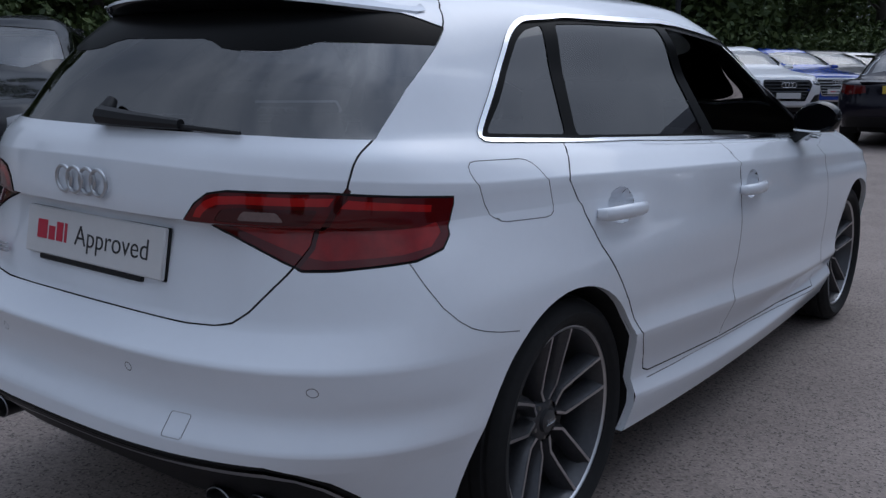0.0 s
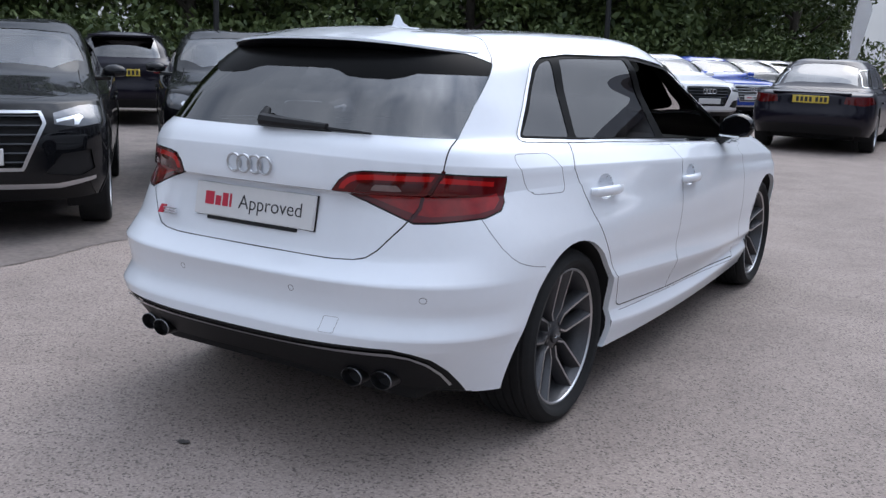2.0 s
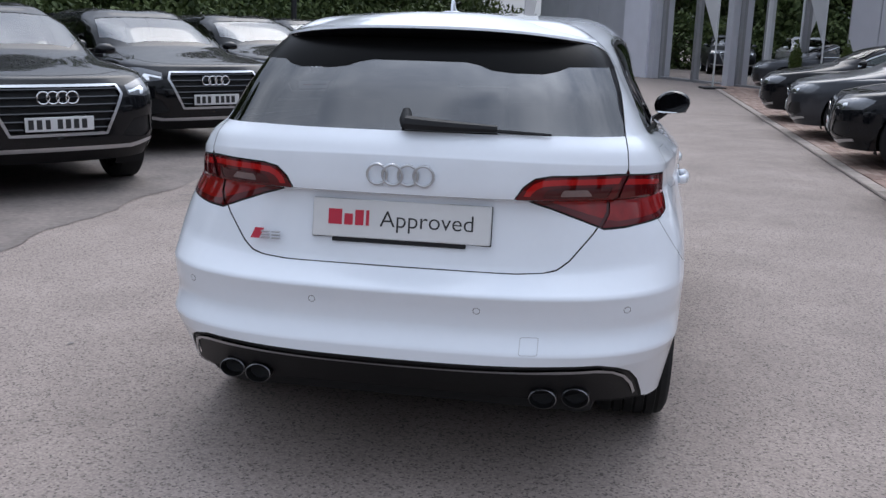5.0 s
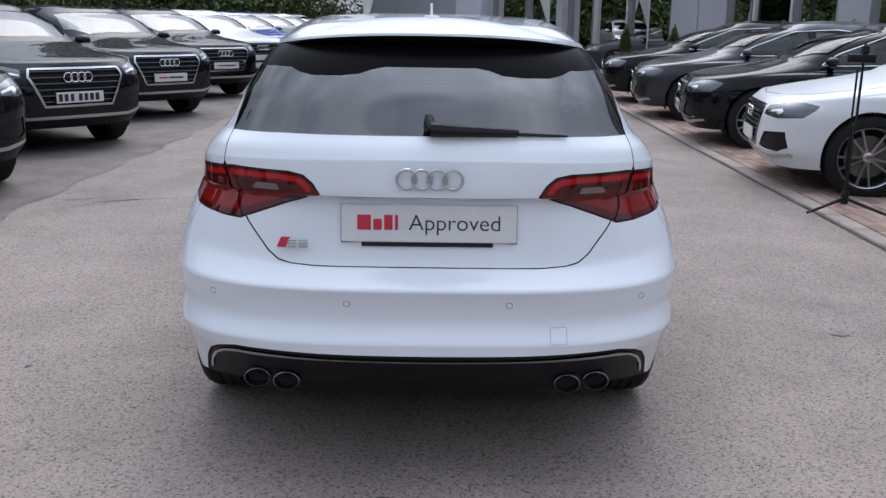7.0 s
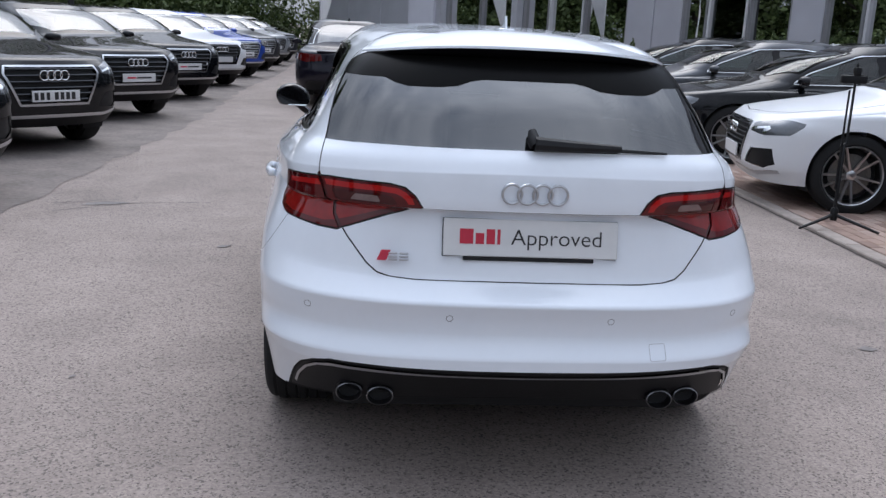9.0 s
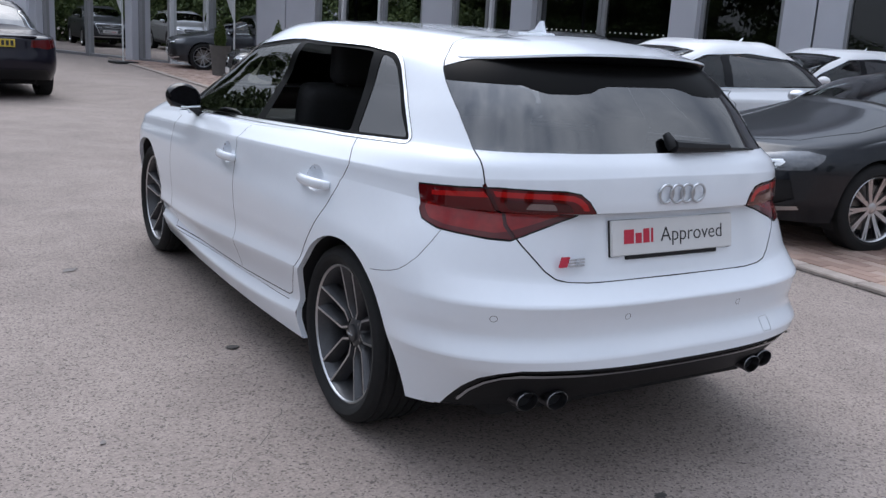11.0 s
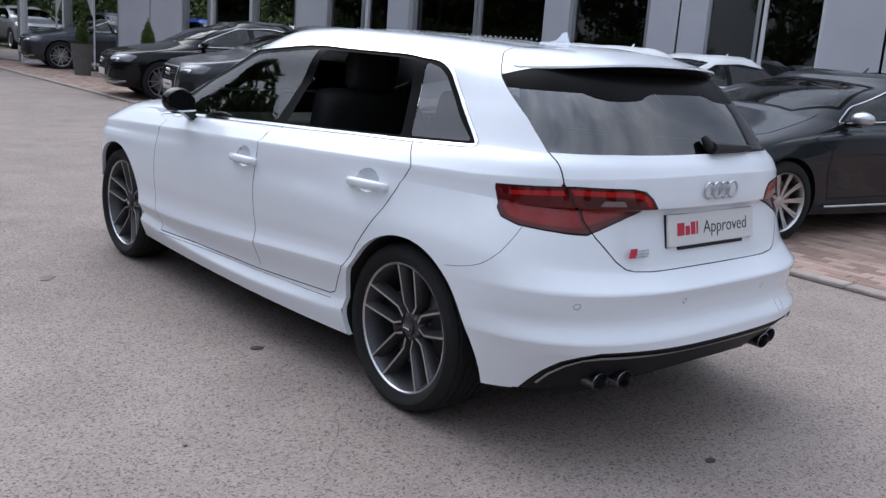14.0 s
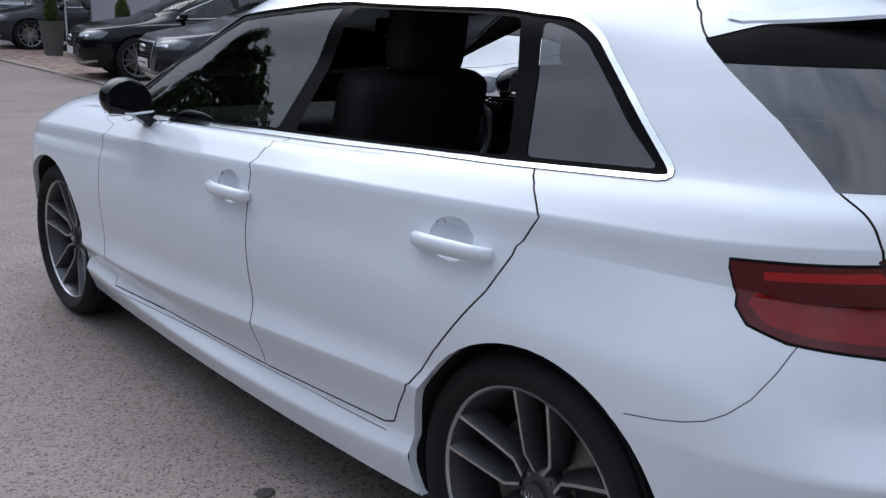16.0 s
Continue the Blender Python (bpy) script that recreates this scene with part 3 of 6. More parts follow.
def build_hatchback():
    car = tagged(empty("hatchback_car"), "white five-door sports hatchback parked on the asphalt", "car", "", "")
    S = Shell(ST, hatch_rows)
    O, RG, RB = S.outline, S.region, S.ribbon
    gap = 0.0045
    # bumper, with its upper shut line running from the lamp round to the wheel arch
    bump = O("r", [(-1, 0.20), (-1, 0.662), (0.40, 0.667), (0.47, 0.688), (0.55, 0.79), (0.62, 0.80), ("s", -0.515, 0.79), ("s", -0.478, 0.71), ("s", -0.44, 0.672), ("s", -0.385, 0.647), ("s", -0.25, 0.62), ("s", -0.2, 0.2)])
    RG("rear_bumper", bump)
    RB("fine_seam", O("s", [(-0.515, 0.80), (-0.50, 0.755), (-0.478, 0.71), (-0.45, 0.680), (-0.42, 0.660), (-0.387, 0.648), (-0.34, 0.636), (-0.27, 0.624)], 0.02, False), 0.0024, False)
    # doors
    rear_door = [(0.075, 1.002), (-0.005, 0.925), (0.09, 0.755), (0.215, 0.60), (0.345, 0.42), (0.375, 0.365), (0.41, 0.352), (0.957, 0.318), (0.990, 0.60), (0.992, 0.79), (0.975, 0.90), (0.945, 0.964)]
    front_door = [(0.945, 0.964), (0.975, 0.90), (0.992, 0.79), (0.990, 0.60), (0.957, 0.318), (2.0, 0.287), (2.06, 0.42), (2.07, 0.60), (2.05, 0.80), (2.0, 0.9)]
    fo, ro = O("s", front_door), O("s", rear_door)
    RG("front_door", fo)
    RG("rear_door", ro)
    # hatch, with lamps and glass
    hatch_line = [(-1, 0.661), (0.34, 0.663), (0.41, 0.667), (0.45, 0.676), (0.482, 0.700), (0.565, 0.80), (0.630, 0.93), ("s", -0.505, 1.03), ("s", -0.376, 1.135), ("s", -0.228, 1.227), ("s", -0.155, 1.278), ("s", -0.120, 1.312), ("t", 0.45, -0.075), ("t", 0.40, -0.065), ("t", -1, -0.07)]
    ho = O("r", hatch_line)
    RG("tailgate", ho)
    fuel = O("s", rounded([(-0.335, 0.985), (-0.10, 0.977), (-0.062, 0.845), (-0.28, 0.853)], 0.045))
    RG("roof_panel", O("t", [(-1, -0.36), (0.30, -0.30), (0.42, -0.1), (0.505, 0.5), (0.50, 1.2), (0.36, 1.50), (-1, 1.53)]))
    screen = O("t", [(-1, 1.56), (0.40, 1.50), (0.50, 1.30), (0.62, 1.78), (0.60, 2.1), (0.3, 2.27), (-1, 2.31)])
    RG("windscreen", screen)
    RB("shut_line", ho, gap)
    RB("shut_line", ro, gap)
    RB("shut_line", fo, gap)
    # side glazing
    dlo = rounded([(-0.235, 1.022), (0.15, 0.999), (0.6, 0.977), (1.05, 0.955), (1.85, 0.912), (2.12, 0.898), (1.87, 1.10), (1.45, 1.262), (0.92, 1.318), (0.34, 1.311), (0.14, 1.296), (0.06, 1.262), (0.0, 1.21), (-0.12, 1.112)], 0.04)
    do = O("s", dlo)
    RG("window_frame", do)
    panes = {
        "pane_quarter": [(-0.185, 1.036), (0.118, 1.018), (0.222, 1.288), (0.14, 1.272), (0.085, 1.245), (0.03, 1.20), (-0.09, 1.10)],
        "pane_rear": [(0.165, 1.014), (0.925, 0.976), (0.905, 1.10), (0.862, 1.298), (0.42, 1.296), (0.285, 1.291)],
        "pane_front": [(1.01, 0.972), (2.03, 0.915), (1.83, 1.095), (1.43, 1.246), (0.915, 1.300), (0.965, 1.13)],
    }
    for k, v in panes.items():
        RG(k, O("s", rounded(v, 0.018)))
    RB("chrome_trim", do, 0.013)
    # hollows behind the door handles
    for cy, cz, cup in ((1.085, 0.80, "cup_front"), (0.20, 0.832, "cup_rear")):
        for k in (1.0, 0.8, 0.6, 0.4, 0.2):
            RG(cup, O("s", [(cy + 0.008 + 0.062 * k * math.cos(q * math.pi / 12), cz + 0.008 + 0.046 * k * math.sin(q * math.pi / 12)) for q in range(24)], 0.02))
    # rear glass, and the spoiler's dark reflection painted as a band at its top
    glass_o = O("r", [(-1, 1.046), (0.45, 1.042), (0.56, 1.038), ("s", -0.492, 1.035), ("s", -0.370, 1.134), ("s", -0.224, 1.225), ("s", -0.17, 1.262), (0.40, 1.315), (-1, 1.33)])
    RG("rear_glass", glass_o)
    RG("reflection_band", O("r", [(-1, 1.239), (0.14, 1.237), (0.18, 1.230), (0.22, 1.216), (0.28, 1.210), (0.37, 1.209), (0.41, 1.217), (0.44, 1.230), ("s", -0.226, 1.226), ("s", -0.166, 1.266), (0.40, 1.318), (-1, 1.335)]))
    # lamps
    lamp = O("r", [(0.322, 0.872), (0.345, 0.905), (0.375, 0.928), (0.42, 0.936), (0.60, 0.938), ("s", -0.52, 0.929), ("s", -0.384, 0.919), ("s", -0.386, 0.903), ("s", -0.410, 0.845), ("s", -0.436, 0.820), ("s", -0.50, 0.802), (0.63, 0.789), (0.572, 0.786), (0.50, 0.814), (0.42, 0.843)])
    RG("lamp", lamp)
    RG("lamp_core", O("r", [(0.40, 0.866), (0.45, 0.867), (0.56, 0.866), (0.59, 0.866), ("s", -0.52, 0.862), ("s", -0.46, 0.866), ("s", -0.432, 0.872), ("s", -0.428, 0.852), ("s", -0.46, 0.826), ("s", -0.52, 0.815), (0.61, 0.806), (0.575, 0.812), (0.52, 0.829), (0.46, 0.848)]))
    RG("lamp_band", O("r", [(0.346, 0.880), (0.354, 0.898), (0.372, 0.914), (0.395, 0.924), (0.45, 0.928), (0.612, 0.928), (0.605, 0.912), (0.45, 0.912), (0.40, 0.908), (0.382, 0.900), (0.370, 0.890), (0.364, 0.880)], 0.02))
    RG("lamp_band", O("r", [(0.632, 0.924), ("s", -0.52, 0.916), ("s", -0.44, 0.907), ("s", -0.442, 0.893), ("s", -0.52, 0.901), (0.622, 0.908)], 0.02))
    RG("lamp_shade", O("r", rounded([(0.395, 0.876), (0.41, 0.899), (0.45, 0.905), (0.59, 0.905), (0.575, 0.874)], 0.008)))
    RG("lamp_reverse", O("r", rounded([(0.445, 0.880), (0.455, 0.898), (0.52, 0.898), (0.535, 0.880)], 0.006)))
    RB("lamp_seam", O("r", [(0.632, 0.945), (0.60, 0.87), (0.56, 0.79)], closed=False), 0.012, False)
    RB("shut_line", lamp, 0.005)
    # lower valance
    val = O("r", [(-1, 0.414), (0.47, 0.419), (0.58, 0.417), (0.633, 0.405), (0.670, 0.378), (0.694, 0.336), (0.710, 0.280), (0.715, 0.2), (-1, 0.2)])
    RG("diffuser", val)
    strip = O("r", [(-0.01, 0.399), (0.47, 0.405), (0.575, 0.403), (0.622, 0.391), (0.655, 0.366), (0.678, 0.328), (0.690, 0.285)], closed=False)
    RB("diffuser_strip", strip, 0.009, False)
    RB("shut_line", val, 0.008)
    # sensors, towing cover, fuel flap
    for cx, cz, ring in ((0.238, 0.568, "sensor_inner"), (0.652, 0.570, "sensor_outer")):
        RB(ring, O("r", circle(cx, cz, 0.0095, 16), 0.004), 0.0018)
    RB("towing_seam", O("r", rounded([(0.362, 0.498), (0.412, 0.498), (0.412, 0.455), (0.362, 0.455)], 0.006), 0.02), 0.0022)
    RB("fuel_seam", fuel, 0.0024)
    for cy in ARCH_Y:
        RG("hole", O("s", arch_line(cy, 0.0, 56), 0.01))
    RB("sill_seam", O("s", [(0.40, 0.333), (0.6, 0.322), (1.0, 0.305), (1.5, 0.29), (2.02, 0.272)], closed=False), 0.003, False)
    S.finish()
    E = S.emit
    E("body", "body_shell", "white_paint", car)
    E("body", "inner_lining", "interior_trim", car, -0.014, label="dark inner trim behind the body skin")
    bumper = E("rear_bumper", "rear_bumper", "white_paint", car)
    E("diffuser", "diffuser", "black_plastic", car, -0.004, label="black plastic rear valance")
    E("diffuser_strip", "valance_strip", "satin_silver", car, 0.003, label="thin silver strip along the valance")
    gate = E("tailgate", "tailgate", "white_paint", car)
    E("rear_glass", "rear_window", "glass_privacy", car, -0.003, flat=0.3, label="dark tinted rear window")
    E("reflection_band", "window_band", "frame_reflection_black", car, -0.002, label="painted dark reflection of the spoiler at the top of the rear window")
    E("roof_panel", "roof", "white_paint", car)
    E("windscreen", "windscreen", "glass_clear", car, -0.003)
    E("shut_line", "shut_line", "dark_gap", car, -0.0025)
    for s in (1, -1):
        E("sill_seam", "sill_seam", "seam_grey", car, -0.001, (s,))
        E("sensor_inner", "parking_sensor", "seam_grey", bumper, -0.001, (s,))
        E("sensor_outer", "parking_sensor", "seam_grey", bumper, -0.001, (s,))
        E("fine_seam", "bumper_seam", "seam_grey", car, -0.001, (s,))
    E("fuel_seam", "fuel_flap_seam", "seam_grey", car, -0.002, (1,))
    E("fuel_seam", "quarter_skin", "white_paint", car, 0, (-1,))
    E("towing_seam", "towing_cover_seam", "satin_silver", bumper, -0.001, (1,))
    E("towing_seam", "bumper_skin", "white_paint", bumper, 0, (-1,))
    for s in (1, -1):
        fd = E("front_door", "front_door", "white_paint", car, 0, (s,))
        rd = E("rear_door", "rear_door", "white_paint", car, 0, (s,))
        E("window_frame", "window_frame", "frame_reflection_black", car, -0.004, (s,), "glossy black pillar and window frame")
        E("chrome_trim", "inner_frame", "interior_trim", car, -0.012, (s,))
        E("front_door", "door_card", "interior_trim", fd, -0.035, (s,))
        E("rear_door", "door_card", "interior_trim", rd, -0.035, (s,))
        E("chrome_trim", "window_trim", "chrome", car, 0.003, (s,), "bright chrome strip round the side windows")
        E("pane_quarter", "quarter_window", "glass_side", car, -0.006, (s,), flat=0.4)
        if s > 0:
            E("pane_rear", "rear_side_window", "glass_side", rd, -0.007, (s,), flat=0.7)
        else:
            E("pane_front", "front_side_window", "glass_green", fd, -0.007, (s,), flat=0.7)
        lp = E("lamp", "tail_lamp", "lamp_red", car, 0.002, (s,), "red tail lamp with dark inner band")
        E("lamp_core", "lamp_lower_light", "lamp_red_mid", lp, 0.0015, (s,))
        E("lamp_band", "lamp_light_band", "lamp_red_bright", lp, 0.002, (s,), "bright red light guide")
        E("lamp_shade", "lamp_inner_band", "lamp_dark", lp, 0.0005, (s,))
        E("lamp_reverse", "reversing_light", "lamp_clear", lp, 0.001, (s,))
        E("lamp_seam", "lamp_seam", "lamp_dark", lp, -0.002, (s,))
        for cy in ARCH_Y:
            S.rim_strip(O("s", arch_line(cy, 0.0, 40, -22, 202), 0.03, False), 0.022, "wheel_arch_lip", "white_paint", car, s, inward=(-1, 0, 0))
            S.rim_strip(O("s", arch_line(cy, 0.005, 40, -24, 204), 0.03, False), 0.34, "wheel_arch_liner", "dark_gap", car, s, -0.003, inward=(-1, 0, 0))
        # door handles: a curved bar over a hollow cup
        for cy, cz, cup in ((1.085, 0.80, "cup_front"), (0.20, 0.832, "cup_rear")):
            d = fd if cy > 0.6 else rd
            hx = [S.at(*S.uv("s", cy + o, cz))[0][0] for o in (-0.108, -0.09, -0.05, 0.0, 0.05, 0.09, 0.108)]
            bm = bmesh.new()
            out = (0.002, 0.016, 0.024, 0.026, 0.024, 0.016, 0.002)
            tube(bm, [(s * (x + q), cy + o, cz - 0.004 - 0.02 * o) for x, q, o in zip(hx, out, (-0.108, -0.098, -0.06, 0.0, 0.06, 0.098, 0.108))], [0.008, 0.0105, 0.0115, 0.012, 0.0115, 0.0105, 0.008], 12, False, 1.55)
            part("door_handle", bm, "white_paint", d, "body-coloured bar handle")
            E(cup, "handle_cup", "white_paint", d, 0, (s,), bow=(cy + 0.008, cz + 0.008, 0.062, 0.046, 0.030))
        # mirror
        mir = bmesh.new()
        bmesh.ops.create_icosphere(mir, subdivisions=3, radius=1)
        for v in mir.verts:
            x, y, z = v.co
            y = y if y > 0 else max(y, -0.45)
            z = z if z > -0.62 else -0.62 - (abs(z) - 0.62) * 0.2
            v.co = Vector((s * (0.888 + x * 0.090), 1.73 + y * 0.085 - x * 0.02, 0.985 + (z + 0.12 * x) * 0.070))
        part("mirror_housing", mir, "gloss_black", car, "gloss black door mirror")
        bm = bmesh.new()
        prism(bm, [(s * 0.775, 1.71, 0.862), (s * 0.775, 1.80, 0.862), (s * 0.872, 1.765, 0.935), (s * 0.872, 1.715, 0.935)], (0, 0, 0.036))
        part("mirror_arm", bm, "gloss_black", car)
        bm = bmesh.new()
        tube(bm, [(s * 0.815, 1.690, 0.946), (s * 0.89, 1.686, 0.942), (s * 0.960, 1.70, 0.948)], 0.0045, 6)
        part("mirror_strip", bm, "chrome", car)
        for nm, y in (("rear_wheel", -0.012), ("front_wheel", WB)):
            twin_spoke_wheel(nm, car, 0.696 if y < 1 else 0.700, y, s)
        # exhaust tips, two a side
        for cx in (0.430, 0.523):
            m = Matrix.Translation((s * cx, -0.768 + (cx - 0.43) * 0.3, 0.300)) @ Matrix.Rotation(radians(90), 4, "Z") @ Matrix.Diagonal((1, 1, 0.74, 1))
            bm = bmesh.new()
            lathe(bm, [(0.036, 0.20), (0.039, 0.02), (0.0405, 0.0), (0.0375, -0.002), (0.035, 0.006), (0.033, 0.16)], 28, m)
            pipe = part("exhaust_tip", bm, "exhaust_metal", car, "oval polished exhaust tip")
            bm = bmesh.new()
            lathe(bm, [(0.0345, 0.03), (0.0, 0.032)], 20, m)
            part("exhaust_bore", bm, "dark_gap", pipe)
    # spoiler over the rear window: white skin above, gloss black below, ends sweeping forward along the glass
    xs = [-0.512 + 1.024 * i / 48 for i in range(49)]
    top, under = bmesh.new(), bmesh.new()
    tc, uc = [], []
    for x in xs:
        f = abs(x) / 0.512
        ye, ze = -0.485 + 0.13 * f**2.5 + 0.14 * f**9, 1.336 - 0.036 * f**2.6
        yr, zr = -0.16 + 0.03 * f, 1.3885 - 0.066 * f**2.6
        k = 0.5
        ym, zm = yr + (ye - yr) * k, zr + (ze - zr) * k + 0.008
        tc.append([top.verts.new(p) for p in ((x * (0.90 - 0.02 * f), yr, zr - 0.004), (x * 0.95, ym, zm), (x, ye + 0.03, ze + 0.004), (x, ye, ze), (x, ye - 0.002, ze - 0.007))])
        uc.append([under.verts.new(p) for p in ((x, ye - 0.002, ze - 0.0075), (x, ye + 0.006, ze - 0.020), (x * 0.985, ye + 0.05 * (1 - f**6), ze - 0.045 * (1 - 0.6 * f**4)), (x * 0.965, ye + 0.13 * (1 - f**6), ze - 0.048 * (1 - 0.6 * f**4)))])
    for i in range(48):
        for j in range(4):
            top.faces.new((tc[i][j], tc[i][j + 1], tc[i + 1][j + 1], tc[i + 1][j]))
        for j in range(3):
            under.faces.new((uc[i][j], uc[i + 1][j], uc[i + 1][j + 1], uc[i][j + 1]))
    for b in (top, under):
        bmesh.ops.recalc_face_normals(b, faces=b.faces)
    part("roof_spoiler", top, "white_paint", car, "white roof spoiler over the rear window")
    part("spoiler_underside", under, "gloss_black", car, "gloss black underside of the roof spoiler")
    # roof aerial
    bm = bmesh.new()
    prism(bm, [(-0.004, 0.16, 1.385), (-0.004, 0.02, 1.383), (-0.004, 0.045, 1.435), (-0.004, 0.062, 1.433), (-0.004, 0.09, 1.405)], (0.008, 0, 0))
    box(bm, -0.03, 0.03, 0.0, 0.17, 1.37, 1.392, 0.01, 2)
    part("roof_aerial", bm, "white_paint", car, "white shark-fin roof aerial")
    # rear wiper
    bm = bmesh.new()
    tube(bm, [(-0.005, -0.665, 1.10), (-0.002, -0.685, 1.075), (0.005, -0.695, 1.06)], [0.012, 0.02, 0.02], 10)
    tube(bm, [(0.0, -0.700, 1.066), (0.10, -0.699, 1.062), (0.26, -0.688, 1.058)], [0.022, 0.018, 0.011], 8)
    tube(bm, [(0.14, -0.692, 1.056), (0.28, -0.684, 1.052), (0.41, -0.660, 1.046)], [0.006, 0.006, 0.004], 6)
    part("rear_wiper", bm, "black_plastic", car, "black rear wiper")
    # number plate board, its writing and the holder under it
    tilt = Matrix.Translation((0, -0.742, 0.791)) @ Matrix.Rotation(radians(-10), 4, "X")
    bm = bmesh.new()
    box(bm, -0.26, 0.26, -0.006, 0.006, -0.0555, 0.0555, 0.003, 1, tilt)
    plate = part("number_plate_board", bm, "plate_white", car, "white dealer card in the number plate place")
    bm = bmesh.new()
    box(bm, -0.262, 0.262, 0.006, 0.012, -0.058, 0.056, 0.002, 1, tilt)
    box(bm, -0.20, 0.19, -0.004, 0.010, -0.068, -0.0556, 0.002, 1, tilt)
    part("plate_holder", bm, "black_plastic", car)
    words = [("Approved", "ink_black", -0.060, 0.270)]
    for text, ink, x0, width in words:
        cu = bpy.data.curves.new("writing", "FONT")
        cu.body, cu.size, cu.extrude, cu.offset = text, 0.066, 0.0004, -0.0004
        ob = new("writing", cu)
        dg = bpy.context.evaluated_depsgraph_get()
        me = bpy.data.meshes.new_from_object(ob.evaluated_get(dg))
        bpy.data.objects.remove(ob)
        lo, hi = min(v.co.x for v in me.vertices), max(v.co.x for v in me.vertices)
        k = width / (hi - lo)
        me.transform(tilt @ Matrix.Translation((x0, -0.0066, -0.019)) @ Matrix.Rotation(radians(90), 4, "X") @ Matrix.Diagonal((k, 1, 1, 1)) @ Matrix.Translation((-lo, 0, 0)))
        me.materials.append(MATS[ink])
        w = new("plate_writing", me)
        w.parent = plate
    bm = bmesh.new()
    for x0, x1, h in ((-0.212, -0.172, 0.044), (-0.165, -0.140, 0.032), (-0.133, -0.108, 0.044), (-0.101, -0.092, 0.044)):
        box(bm, x0, x1, -0.0072, -0.0055, -0.019, -0.019 + h, 0, 1, tilt)
    part("brand_bar", bm, "ink_red", plate, "red bars in place of a brand word", False)
    # badges: four linked rings, and a red and silver model plate
    for i in range(4):
        bm = bmesh.new()
        c = -0.079 + i * 0.0447 + 0.012
        tube(bm, [(c + 0.0282 * math.cos(2 * math.pi * k / 32), -0.760 - 0.002 * (i % 2), 0.926 + 0.0282 * math.sin(2 * math.pi * k / 32)) for k in range(32)], 0.0042, 8, True)
        part("badge_ring", bm, "satin_silver", car, "chrome badge ring")
    bm = bmesh.new()
    prism(bm, [(-0.452, -0.742, 0.716), (-0.425, -0.744, 0.716), (-0.412, -0.738, 0.745), (-0.439, -0.736, 0.745)], (0, -0.006, 0))
    part("model_badge", bm, "ink_red", car, "small red slanted badge", False)
    bm = bmesh.new()
    for x0, x1 in ((-0.418, -0.392), (-0.386, -0.36)):
        for z in (0.7185, 0.728, 0.7375):
            box(bm, x0, x1, -0.752, -0.744, z - 0.0025, z + 0.0025, 0.001, 1)
    part("model_badge_bars", bm, "satin_silver", car, "silver badge bars")
    # underbody
    bm = bmesh.new()
    box(bm, -0.58, 0.58, -0.62, 3.1, 0.20, 0.30, 0.04, 2)
    box(bm, -0.80, 0.80, 0.45, 2.2, 0.20, 0.30, 0.03, 2)
    box(bm, -0.60, 0.60, -0.66, -0.40, 0.26, 0.40, 0.03, 2)
    part("underbody", bm, "dark_gap", car)
    bm = bmesh.new()
    lathe(bm, [(0.0, -0.25), (0.10, -0.25), (0.11, -0.2), (0.11, 0.2), (0.10, 0.25), (0, 0.25)], 20, Matrix.Translation((0.25, -0.45, 0.30)))
    part("silencer", bm, "brake_steel", car)
    # cabin: floor, seats, dashboard, wheel
    bm = bmesh.new()
    box(bm, -0.72, 0.72, -0.55, 2.2, 0.30, 0.40, 0.02, 1)
    box(bm, -0.60, 0.60, -0.52, -0.1, 0.40, 0.80, 0.03, 1)
    part("cabin_floor", bm, "interior_trim", car)
    for x, y in ((-0.36, 1.05), (0.36, 1.05)):
        seat = bmesh.new()
        box(seat, x - 0.25, x + 0.25, y - 0.05, y + 0.48, 0.42, 0.62, 0.06, 3)
        part("front_seat_base", seat, "interior_cloth", car)
        seat = bmesh.new()
        box(seat, -0.25, 0.25, -0.07, 0.07, 0.0, 0.62, 0.06, 3, Matrix.Translation((x, y, 0.52)) @ Matrix.Rotation(radians(14), 4, "X"))
        part("front_seat_back", seat, "interior_cloth", car)
        seat = bmesh.new()
        box(seat, -0.125, 0.125, -0.05, 0.05, 0.0, 0.20, 0.045, 3, Matrix.Translation((x, y - 0.17, 1.125)) @ Matrix.Rotation(radians(8), 4, "X"))
        part("front_headrest", seat, "interior_cloth", car)
        seat = bmesh.new()
        for dx in (-0.05, 0.05):
            tube(seat, [(x + dx, y - 0.165, 1.14), (x + dx, y - 0.16, 1.06)], 0.007, 8)
            part("headrest_post", seat, "chrome", car)
            seat = bmesh.new()
    bm = bmesh.new()
    box(bm, -0.64, 0.64, 0.05, 0.55, 0.42, 0.60, 0.06, 3)
    box(bm, -0.62, 0.62, -0.07, 0.07, 0.0, 0.42, 0.05, 3, Matrix.Translation((0, 0.08, 0.54)) @ Matrix.Rotation(radians(16), 4, "X"))
    part("rear_bench", bm, "interior_cloth", car)
    for x in (-0.34, 0.34, 0.0):
        bm = bmesh.new()
        box(bm, -0.12, 0.12, -0.04, 0.04, 0.0, 0.15 if x else 0.1, 0.035, 3, Matrix.Translation((x, -0.05, 0.94)) @ Matrix.Rotation(radians(10), 4, "X"))
        part("rear_headrest", bm, "interior_cloth", car)
    bm = bmesh.new()
    box(bm, -0.70, 0.70, 1.65, 2.15, 0.70, 0.90, 0.06, 3)
    part("dashboard", bm, "interior_trim", car)
    bm = bmesh.new()
